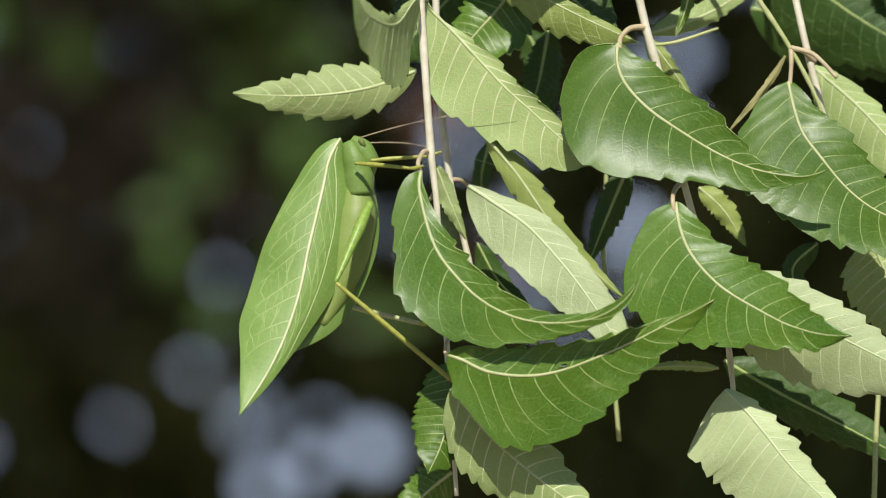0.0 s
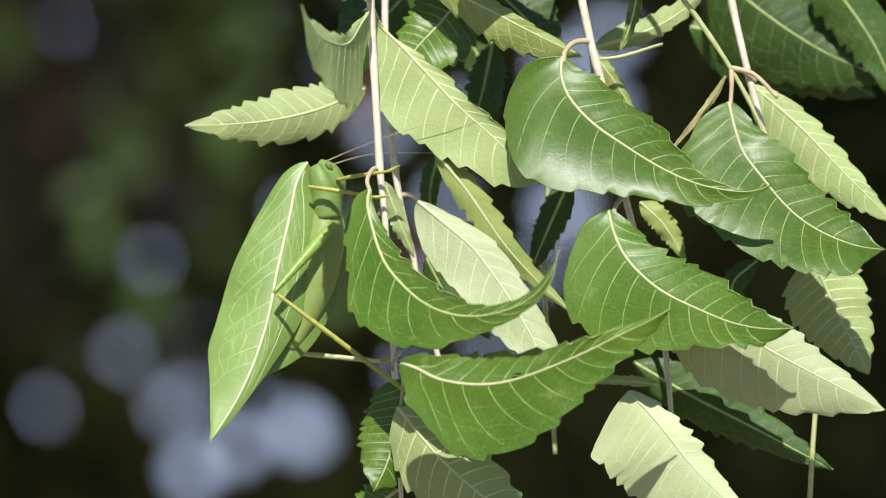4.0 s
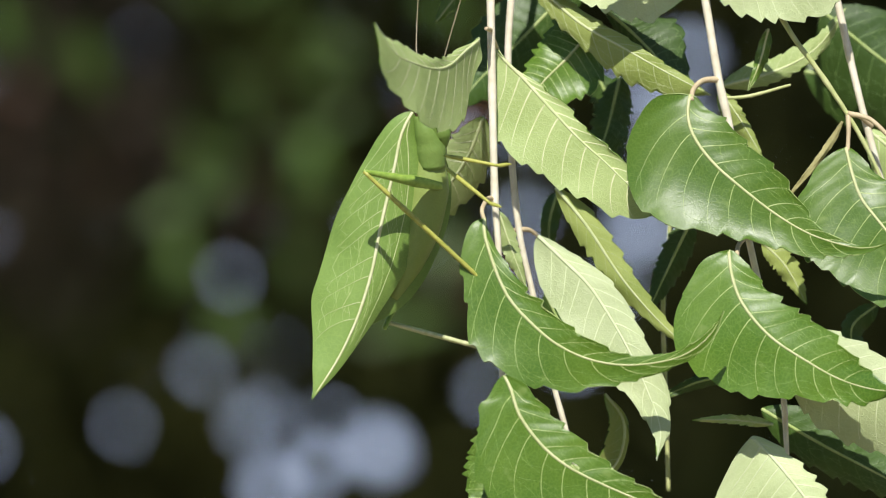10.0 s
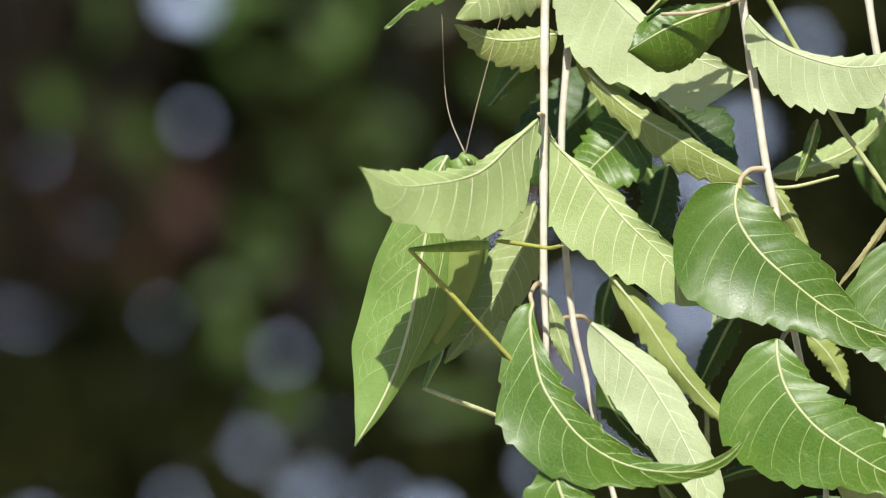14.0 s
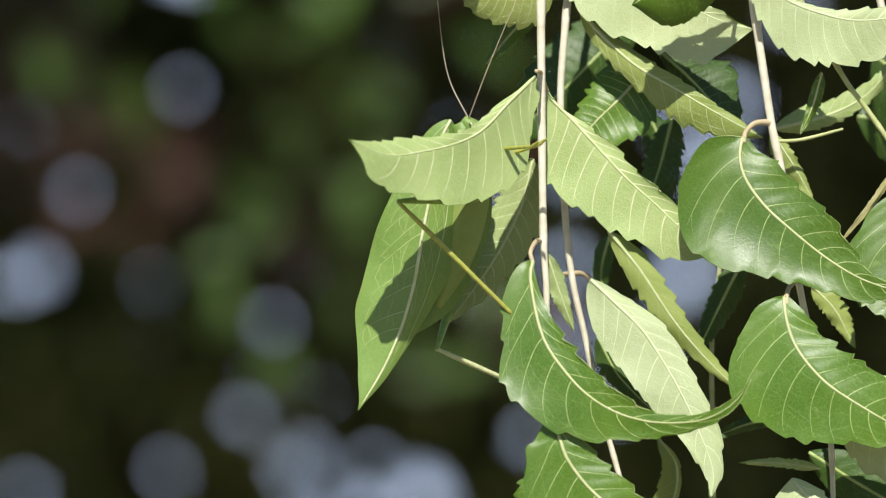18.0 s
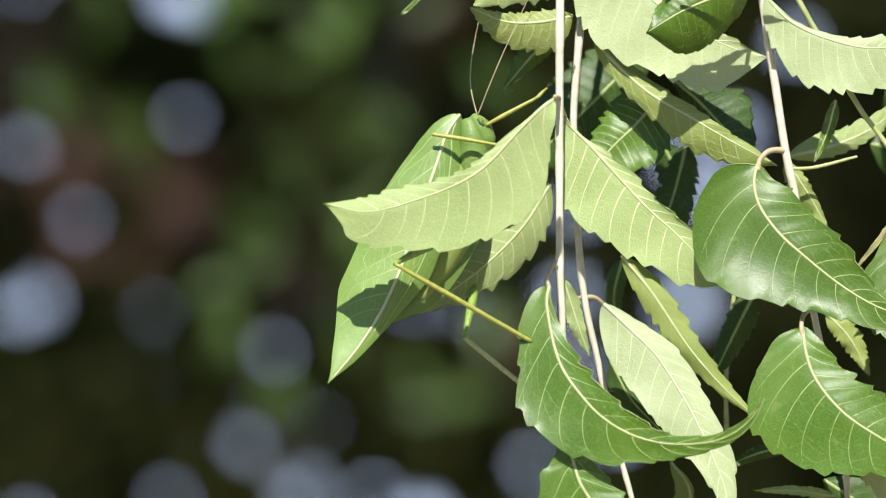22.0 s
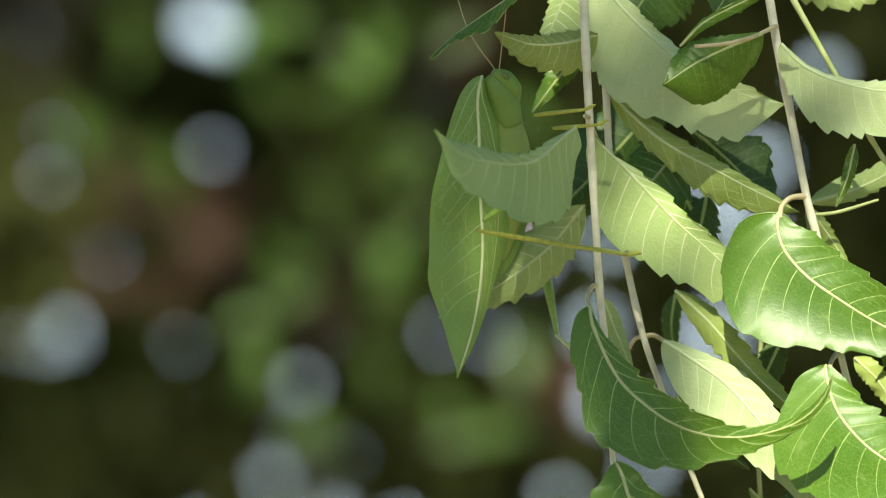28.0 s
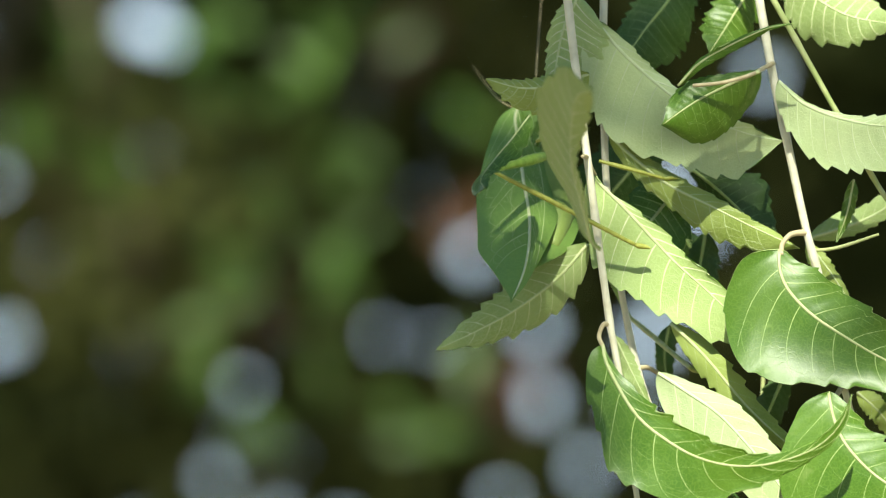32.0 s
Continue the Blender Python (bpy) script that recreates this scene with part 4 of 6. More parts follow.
leaflet(spray_c, (-7.2, 15.0, 64.6), [(0.0, 0.0, 0.0), (-3.7, -0.7, -6.7), (-8.1, -1.3, -13.3), (-13.2, -2.0, -20.6)], [0.0, 2.1, 3.9, 5.4, 6.3, 6.6, 6.0, 4.5, 0.0], [0.0, 2.4, 4.4, 5.5, 6.2, 6.5, 6.2, 4.6, 0.0], 'top')

# ---- leaf-shaped insect ----
katydid = tagged(new("katydid"), "green leaf-mimicking bush cricket clinging to the leaves", "insect")


def solid(pts, radii, n=24, sides=12, flat=1.0):
    return tube([Vector(q) * 0.001 for q in pts], [r * 0.001 for r in radii], n, sides, flat=flat)


wing = Blade([(9.4, -2.5, 34.0), (6.9, -2.8, 28.9), (5.4, -2.6, 21.0), (3.7, -2.3, 13.0), (2.2, -2.1, 5.8), (0.7, -1.9, -2.9), (-1.4, -1.7, -10.8), (-3.7, -1.4, -17.3), (-7.5, -1.2, -25.3), (-13.1, -1.0, -34.2)], [0.0, 4.6, 7.4, 9.2, 9.2, 7.8, 5.6, 3.6, 2.2, 1.2, 0.0], [0.0, 4.8, 7.4, 9.3, 10.9, 11.7, 11.9, 11.6, 8.4, 4.6, 0.0], 0.45, 0.25, 0.50, 2.2, 3, 0.0, 901, 0.35, pucker=0.06, ribs=10, rise=0.00019)
v, f, idx = wing.sheet(110, 8, 0.0003)
fore = part("forewing", v, f, (WING, WING), katydid, "leaf-green veined forewing", idx)
c = [wing.at(s, 0.0) + np.array((0, -0.00012, 0)) for s in np.linspace(0.0, 0.985, 24)]
v, f = tube(c, [0.00035, 0.00042, 0.00036, 0.0002], 40, 6, flat=0.7)
part("main_vein", v, f, VEIN, fore)
rnd = random.Random(17)
vv, fv = [], []
for side, count, width, far in ((1, 9, 0.00042, 0.9), (-1, 8, 0.0003, 0.5)):
    ends = []
    for i in range(count):
        s0 = 0.10 + 0.68 * i / count + rnd.uniform(-0.02, 0.02)
        ends.append((s0, far * rnd.uniform(0.85, 1.0)))
        vv.append(wing.vein(s0, side, ends[-1][1], width, 0.17))
    fv += wing.small_veins(ends, side, 0.17, rnd, 0.0003 if side > 0 else 0.00022)
second = [(0.03, -0.2), (0.12, -0.42), (0.25, -0.5), (0.4, -0.52), (0.55, -0.55), (0.68, -0.66), (0.78, -0.88)]
vv.append(wing.ridge(second, 0.00055, 0.0003))
vv.append(wing.ridge([(0.02, 0.3), (0.1, 0.62), (0.2, 0.84), (0.32, 0.95)], 0.0004, 0.0002))
for v, f in vv:
    part("vein", v, f, VEIN_SIDE, fore)
v, f = joined(fv)
tagged(part("fine_venation", v, f, VEIN_WING, fore), kind="stuff")
hind = Blade([(13.1, 2.0, 30.1), (13.1, 2.0, 19.7), (10.5, 3.0, 6.3), (6.4, 4.0, -7.0), (-2.2, 4.0, -17.7)], 7.0, 4.0, 0.3, 0.2, 0.4, 1.2, 3, 0.0, 902, 0.3)
v, f, idx = hind.sheet(70, 5, 0.0003)
part("hindwing", v, f, (WING, WING), katydid, "paler folded wing behind", idx)
v, f = solid([(13.5, 2.0, 25.0), (13.5, 3.0, 17.0), (11.8, 4.0, 6.3), (8.7, 5.0, -3.0), (5.5, 5.0, -10.0)], [3.6, 5.0, 4.6, 3.4, 1.4], 26, 14)
part("abdomen", v, f, ABDOMEN, katydid, "soft pale green ringed abdomen")
v, f = solid([(11.4, -1.0, 33.3), (12.7, -1.0, 30.1), (13.8, 0.0, 26.4), (14.3, 1.0, 21.0)], [2.0, 3.2, 3.7, 3.2], 18, 14)
part("pronotum", v, f, BODY, katydid, "smooth saddle-shaped green shield")
v, f = solid([(12.2, -2.0, 34.1), (14.5, -2.0, 32.2), (16.2, -1.0, 29.0), (16.7, 0.0, 25.8)], [1.0, 2.3, 2.5, 1.0], 18, 14)
head = part("head", v, f, BODY, katydid)
for dy in (-0.0041, 0.0003):
    v, f = solid([(13.8, -2.0, 33.3), (14.6, -2.0, 32.5), (15.3, -2.0, 31.7)], [0.35, 0.7, 0.35], 10, 10)
    eye = part("eye", [np.array(q) + np.array((0, dy + 0.002, 0)) for q in v], f, EYE, head, "small round dull eye")
feelers = []
for a, b, c2 in (((13.5, -3.0, 34.0), (17.8, -8.0, 47.5), (25.7, -12.0, 69.9)), ((13.8, 0.0, 33.8), (9.8, 6.0, 46.5), (9.5, 12.0, 68.2))):
    base = np.array(a)
    v, f = solid([base * 0, np.array(b) - base, np.array(c2) - base], [0.14, 0.1, 0.05], 30, 6)
    feelers.append((part("antenna", v, f, PETIOLE, head, "long hair-thin feeler"), tuple(base * 0.001)))
    feelers[-1][0].location = base * 0.001


def leg(name, length, r0, r1, mat, tarsus=False, spines=False):
    """One leg piece that points along its own z."""
    ln = length
    v, f = solid([(0, 0, 0), (0, 0.02 * ln, ln * 0.25), (0, 0.02 * ln, ln * 0.6), (0, 0, ln)], [r0 * 0.7, r0, (r0 + r1) * 0.5, r1], 26, 10)
    pieces = [(v, f)]
    if spines:
        for i in range(16):
            z = ln * (0.12 + 0.052 * i)
            for sx in (-1, 1):
                pieces.append(solid([(sx * 0.25, 0, z), (sx * 0.42, 0, z + 0.25), (sx * 0.75, 0, z + 0.55)], [0.16, 0.1, 0.02], 4, 4))
    v, f = joined(pieces)
    ob = part(name, v, f, mat, katydid)
    if tarsus:
        v, f = solid([(0, 0, ln), (0.2, -0.2, ln + 1.0), (0.7, -0.3, ln + 2.4), (0.9, 0, ln + 3.6)], [r1, r1 * 1.4, r1 * 1.1, r1 * 0.5], 14, 8)
        part("foot", v, f, LEG, ob)
    return ob


femur_near = leg("hind_femur", 23.4, 1.4, 0.5, THIGH)
tibia_near = leg("hind_tibia", 38.2, 0.62, 0.5, LEG, True, True)
femur_far = leg("hind_femur", 17.4, 1.15, 0.5, THIGH)
tibia_far = leg("hind_tibia", 23.4, 0.62, 0.5, LEG_PALE, True, True)
foreleg = leg("fore_leg", 13.4, 0.55, 0.36, LEG, True)
midleg = leg("middle_leg", 15.8, 0.58, 0.36, LEG, True)


# ---- movement ----
def motions():
    walk(spray_a, [
        (0, pose(0.00795, 0, 1.50928, 0, -2, 0)),
        (0.5, pose(0.01249, 0, 1.51123, 0, -2.75, 0)),
        (1, pose(0.01474, 0, 1.5104, 0, -3.5, 0)),
        (1.5, pose(0.01134, 0, 1.50588, 0, -2.25, 0)),
        (2, pose(0.01109, 0, 1.50411, 0, -1, 0)),
        (2.5, pose(0.01034, 0, 1.50819, 0, -1.17, 0)),
        (3, pose(0.01065, 0, 1.51162, 0, -1.33, 0)),
        (3.5, pose(0.00929, 0, 1.50907, 0, -1.5, 0)),
        (5.5, pose(0.00991, 0, 1.50343, 0, -0.3, 0)),
        (6, pose(0.01082, 0, 1.50838, 0, 0, 0)),
        (6.5, pose(0.01042, 0, 1.50857, 0, 0, 0)),
        (7, pose(0.01406, 0, 1.50884, 0, 0, 0)),
        (7.5, pose(0.01745, 0, 1.50426, 0, 0, 0)),
        (8, pose(0.00999, 0, 1.50623, 0, 0, 0)),
        (8.5, pose(0.00863, 0, 1.50489, 0, 0, 0)),
        (9, pose(0.01217, 0, 1.50602, 0, 0, 0)),
        (9.5, pose(0.0107, 0, 1.5079, 0, 0.25, 0)),
        (10, pose(0.01075, 0, 1.51002, 0, 0.5, 0)),
        (10.5, pose(0.01286, 0, 1.50827, 0, 0.75, 0)),
        (11, pose(0.01366, 0, 1.50946, 0, 1, 0)),
        (11.5, pose(0.00967, 0, 1.50747, 0, 1.25, 0)),
        (12, pose(0.00848, 0, 1.51003, 0, 1.5, 0)),
        (12.5, pose(0.00805, 0, 1.50577, 0, 1.75, 0)),
        (13, pose(0.00849, 0, 1.50643, 0, 2, 0)),
        (13.5, pose(0.00897, 0, 1.50837, 0, 1.93, 0)),
        (15.5, pose(0.01034, 0, 1.50666, 0, 1.67, 0)),
        (16, pose(0.01086, 0, 1.5072, 0, 1.6, 0)),
        (16.5, pose(0.01046, 0, 1.50857, 0, 1.47, 0)),
        (17, pose(0.0082, 0, 1.50904, 0, 1.33, 0)),
        (17.5, pose(0.00955, 0, 1.50794, 0, 1.2, 0)),
        (18, pose(0.00796, 0, 1.50874, 0, 1.07, 0)),
        (18.5, pose(0.00491, 0, 1.50769, 0, 0.93, 0)),
        (19, pose(0.00952, 0, 1.50745, 0, 0.8, 0)),
        (19.5, pose(0.01647, 0, 1.5055, 0, 0.6, 0)),
        (20, pose(0.01711, 0, 1.50665, 0, 0.4, 0)),
        (20.5, pose(0.00957, 0, 1.50998, 0, 0.2, 0)),
        (21, pose(0.01046, 0, 1.50923, 0, 0, 0)),
        (21.5, pose(0.00905, 0, 1.50961, 0, 0.82, 0)),
        (22, pose(0.01092, 0, 1.50953, 0, 1.65, 0)),
        (22.5, pose(0.0112, 0, 1.50951, 0, 2.47, 0)),
        (23, pose(0.00678, 0, 1.50779, 0, 3.3, 0)),
        (23.5, pose(0.00804, 0, 1.50808, 0, 2.9, 0)),
        (24, pose(0.00865, 0, 1.50529, 0, 2.5, 0)),
        (24.5, pose(0.00775, 0, 1.50688, 0, 2.88, 0)),
        (25, pose(0.00422, 0, 1.50908, 0, 3.25, 0)),
        (25.5, pose(0.00951, 0, 1.50627, 0, 3.62, 0)),
        (26, pose(0.01069, 0, 1.50688, 0, 4, 0)),
        (26.5, pose(0.00586, 0, 1.50891, 0, 3, 0)),
        (28.5, pose(0.0055, 0, 1.51580, 0, -4, 0)),
        (29, pose(0.0111, 0, 1.51645, 0, -6, 0)),
        (29.5, pose(0.0072, 0, 1.5096, 0, -5, 0)),
        (30, pose(0.01122, 0, 1.50772, 0, -4, 0)),
        (30.5, pose(0.01225, 0, 1.50998, 0, -4.5, 0)),
        (31, pose(0.0152, 0, 1.5128, 0, -5, 0)),
        (31.5, pose(0.0156, 0, 1.5132, 0, -5.5, 0)),
        (32, pose(0.0125, 0, 1.5074, 0, -6, 0))])
    walk(spray_b, [
        (0, pose(0.0137, 0.013, 1.50315, 0, -1, 0)),
        (0.5, pose(0.01788, 0.013, 1.50538, 0, -1, 0)),
        (1, pose(0.02096, 0.013, 1.504, 0, -1, 0)),
        (1.5, pose(0.01686, 0.013, 1.49984, 0, -1, 0)),
        (2, pose(0.01769, 0.013, 1.49724, 0, -1, 0)),
        (2.5, pose(0.01856, 0.013, 1.50095, 0, -1, 0)),
        (3, pose(0.01888, 0.013, 1.5044, 0, -1, 0)),
        (3.5, pose(0.01603, 0.013, 1.50263, 0, -1, 0)),
        (5.5, pose(0.01441, 0.013, 1.4981, 0, -1, 0)),
        (6, pose(0.01655, 0.013, 1.50227, 0, -1, 0)),
        (6.5, pose(0.01575, 0.013, 1.50218, 0, -0.83, 0)),
        (7, pose(0.0197, 0.013, 1.50298, 0, -0.67, 0)),
        (7.5, pose(0.02367, 0.013, 1.49836, 0, -0.5, 0)),
        (8, pose(0.01547, 0.013, 1.49873, 0, -0.33, 0)),
        (8.5, pose(0.01572, 0.013, 1.49832, 0, -0.17, 0)),
        (9, pose(0.01903, 0.013, 1.50027, 0, 0, 0)),
        (9.5, pose(0.01646, 0.013, 1.50136, 0, 0, 0)),
        (10, pose(0.01786, 0.013, 1.50309, 0, 0, 0)),
        (10.5, pose(0.01945, 0.013, 1.50132, 0, 0, 0)),
        (11, pose(0.02066, 0.013, 1.50266, 0, 0, 0)),
        (11.5, pose(0.01636, 0.013, 1.50065, 0, 0, 0)),
        (12, pose(0.01759, 0.013, 1.50283, 0, 0, 0)),
        (12.5, pose(0.01581, 0.013, 1.49867, 0, 0, 0)),
        (13, pose(0.01572, 0.013, 1.49933, 0, 0, 0)),
        (13.5, pose(0.01755, 0.013, 1.50088, 0, 0, 0)),
        (15.5, pose(0.0172, 0.013, 1.49971, 0, 0, 0)),
        (16, pose(0.0184, 0.013, 1.50053, 0, 0, 0)),
        (16.5, pose(0.01827, 0.013, 1.50164, 0, 0, 0)),
        (17, pose(0.01627, 0.013, 1.50199, 0, 0, 0)),
        (17.5, pose(0.0175, 0.013, 1.50101, 0, 0, 0)),
        (18, pose(0.01603, 0.013, 1.50155, 0, 0, 0)),
        (18.5, pose(0.01256, 0.013, 1.50089, 0, 0, 0)),
        (19, pose(0.01694, 0.013, 1.50079, 0, 0, 0)),
        (19.5, pose(0.02381, 0.013, 1.49923, 0, 0, 0)),
        (20, pose(0.02568, 0.013, 1.50025, 0, 0, 0)),
        (20.5, pose(0.01862, 0.013, 1.50308, 0, 0, 0)),
        (21, pose(0.0187, 0.013, 1.50259, 0, 0, 0)),
        (21.5, pose(0.01647, 0.013, 1.5027, 0, 0, 0)),
        (22, pose(0.01821, 0.013, 1.50262, 0, 0, 0)),
        (22.5, pose(0.01931, 0.013, 1.50246, 0, 0, 0)),
        (23, pose(0.01498, 0.013, 1.50099, 0, 0, 0)),
        (23.5, pose(0.01558, 0.013, 1.50115, 0, 0, 0)),
        (24, pose(0.01295, 0.013, 1.49847, 0, 0, 0)),
        (24.5, pose(0.01285, 0.013, 1.50006, 0, 0, 0)),
        (25, pose(0.01294, 0.013, 1.50336, 0, 0, 0)),
        (25.5, pose(0.01747, 0.013, 1.49918, 0, 0, 0)),
        (26, pose(0.01665, 0.013, 1.50046, 0, 0, 0)),
        (26.5, pose(0.01489, 0.013, 1.50008, 0, -1, 0)),
        (28.5, pose(0.02098, 0.013, 1.50398, 0, -9, 0)),
        (29, pose(0.02595, 0.013, 1.50418, 0, -10, 0)),
        (29.5, pose(0.0242, 0.013, 1.49862, 0, -10, 0)),
        (30, pose(0.02488, 0.013, 1.49658, 0, -10, 0)),
        (30.5, pose(0.0285, 0.013, 1.50102, 0, -8.5, 0)),
        (31, pose(0.0276, 0.013, 1.50274, 0, -7, 0)),
        (31.5, pose(0.0284, 0.013, 1.50297, 0, -6.65, 0)),
        (32, pose(0.0207, 0.013, 1.49737, 0, -6.3, 0))])
    walk(spray_c, [
        (0, pose(0.05931, 0.004, 1.5398, 0, -2.7, 0)),
        (0.5, pose(0.06065, 0.004, 1.54189, 0, -2.56, 0)),
        (1, pose(0.06386, 0.004, 1.54027, 0, -2.42, 0)),
        (1.5, pose(0.06327, 0.004, 1.536, 0, -2.28, 0)),
        (2, pose(0.06181, 0.004, 1.53234, 0, -2.13, 0)),
        (2.5, pose(0.05864, 0.004, 1.53495, 0, -1.99, 0)),
        (3, pose(0.06097, 0.004, 1.5392, 0, -1.85, 0)),
        (3.5, pose(0.05961, 0.004, 1.53852, 0, -1.71, 0)),
        (5.5, pose(0.06117, 0.004, 1.53592, 0, -1.14, 0)),
        (6, pose(0.06369, 0.004, 1.53805, 0, -1, 0)),
        (6.5, pose(0.06274, 0.004, 1.5385, 0, -0.83, 0)),
        (7, pose(0.06454, 0.004, 1.53918, 0, -0.67, 0)),
        (7.5, pose(0.06592, 0.004, 1.53459, 0, -0.5, 0)),
        (8, pose(0.06219, 0.004, 1.53335, 0, -0.33, 0)),
        (8.5, pose(0.06218, 0.004, 1.53361, 0, -0.17, 0)),
        (9, pose(0.06452, 0.004, 1.53729, 0, 0, 0)),
        (9.5, pose(0.06358, 0.004, 1.5381, 0, 0.19, 0)),
        (10, pose(0.0643, 0.004, 1.53916, 0, 0.38, 0)),
        (10.5, pose(0.06493, 0.004, 1.53766, 0, 0.56, 0)),
        (11, pose(0.06466, 0.004, 1.53859, 0, 0.75, 0)),
        (11.5, pose(0.06346, 0.004, 1.53578, 0, 0.94, 0)),
        (12, pose(0.06348, 0.004, 1.53782, 0, 1.12, 0)),
        (12.5, pose(0.06279, 0.004, 1.53462, 0, 1.31, 0)),
        (13, pose(0.06364, 0.004, 1.53501, 0, 1.5, 0)),
        (13.5, pose(0.06251, 0.004, 1.53628, 0, 1.49, 0)),
        (15.5, pose(0.0643, 0.004, 1.53552, 0, 1.43, 0)),
        (16, pose(0.06495, 0.004, 1.53659, 0, 1.41, 0)),
        (16.5, pose(0.06496, 0.004, 1.53744, 0, 1.4, 0)),
        (17, pose(0.06283, 0.004, 1.53738, 0, 1.38, 0)),
        (17.5, pose(0.06392, 0.004, 1.53735, 0, 1.36, 0)),
        (18, pose(0.06245, 0.004, 1.53774, 0, 1.35, 0)),
        (18.5, pose(0.06059, 0.004, 1.53762, 0, 1.33, 0)),
        (19, pose(0.06334, 0.004, 1.53672, 0, 1.32, 0)),
        (19.5, pose(0.06841, 0.004, 1.53582, 0, 1.3, 0)),
        (20, pose(0.06988, 0.004, 1.53631, 0, 1.29, 0)),
        (20.5, pose(0.06407, 0.004, 1.53818, 0, 1.27, 0)),
        (21, pose(0.06375, 0.004, 1.5385, 0, 1.26, 0)),
        (21.5, pose(0.06368, 0.004, 1.53835, 0, 1.24, 0)),
        (22, pose(0.06488, 0.004, 1.538, 0, 1.23, 0)),
        (22.5, pose(0.06557, 0.004, 1.53743, 0, 1.21, 0)),
        (23, pose(0.06315, 0.004, 1.53597, 0, 1.2, 0)),
        (23.5, pose(0.06455, 0.004, 1.53587, 0, 1.13, 0)),
        (24, pose(0.06677, 0.004, 1.53414, 0, 1.07, 0)),
        (24.5, pose(0.06466, 0.004, 1.53493, 0, 1, 0)),
        (25, pose(0.06045, 0.004, 1.53781, 0, 0.93, 0)),
        (25.5, pose(0.06548, 0.004, 1.53418, 0, 0.87, 0)),
        (26, pose(0.06721, 0.004, 1.53586, 0, 0.8, 0)),
        (26.5, pose(0.06437, 0.004, 1.53468, 0, 0.3, 0)),
        (28.5, pose(0.05428, 0.004, 1.53842, 0, -1.7, 0)),
        (29, pose(0.05735, 0.004, 1.53997, 0, -2.2, 0)),
        (29.5, pose(0.05532, 0.004, 1.53284, 0, -2.23, 0)),
        (30, pose(0.05719, 0.004, 1.52973, 0, -2.27, 0)),
        (30.5, pose(0.06133, 0.004, 1.53093, 0, -2.3, 0)),
        (31, pose(0.06404, 0.004, 1.53439, 0, -2.33, 0)),
        (31.5, pose(0.06583, 0.004, 1.53435, 0, -2.37, 0)),
        (32, pose(0.05968, 0.004, 1.53, 0, -2.4, 0))])
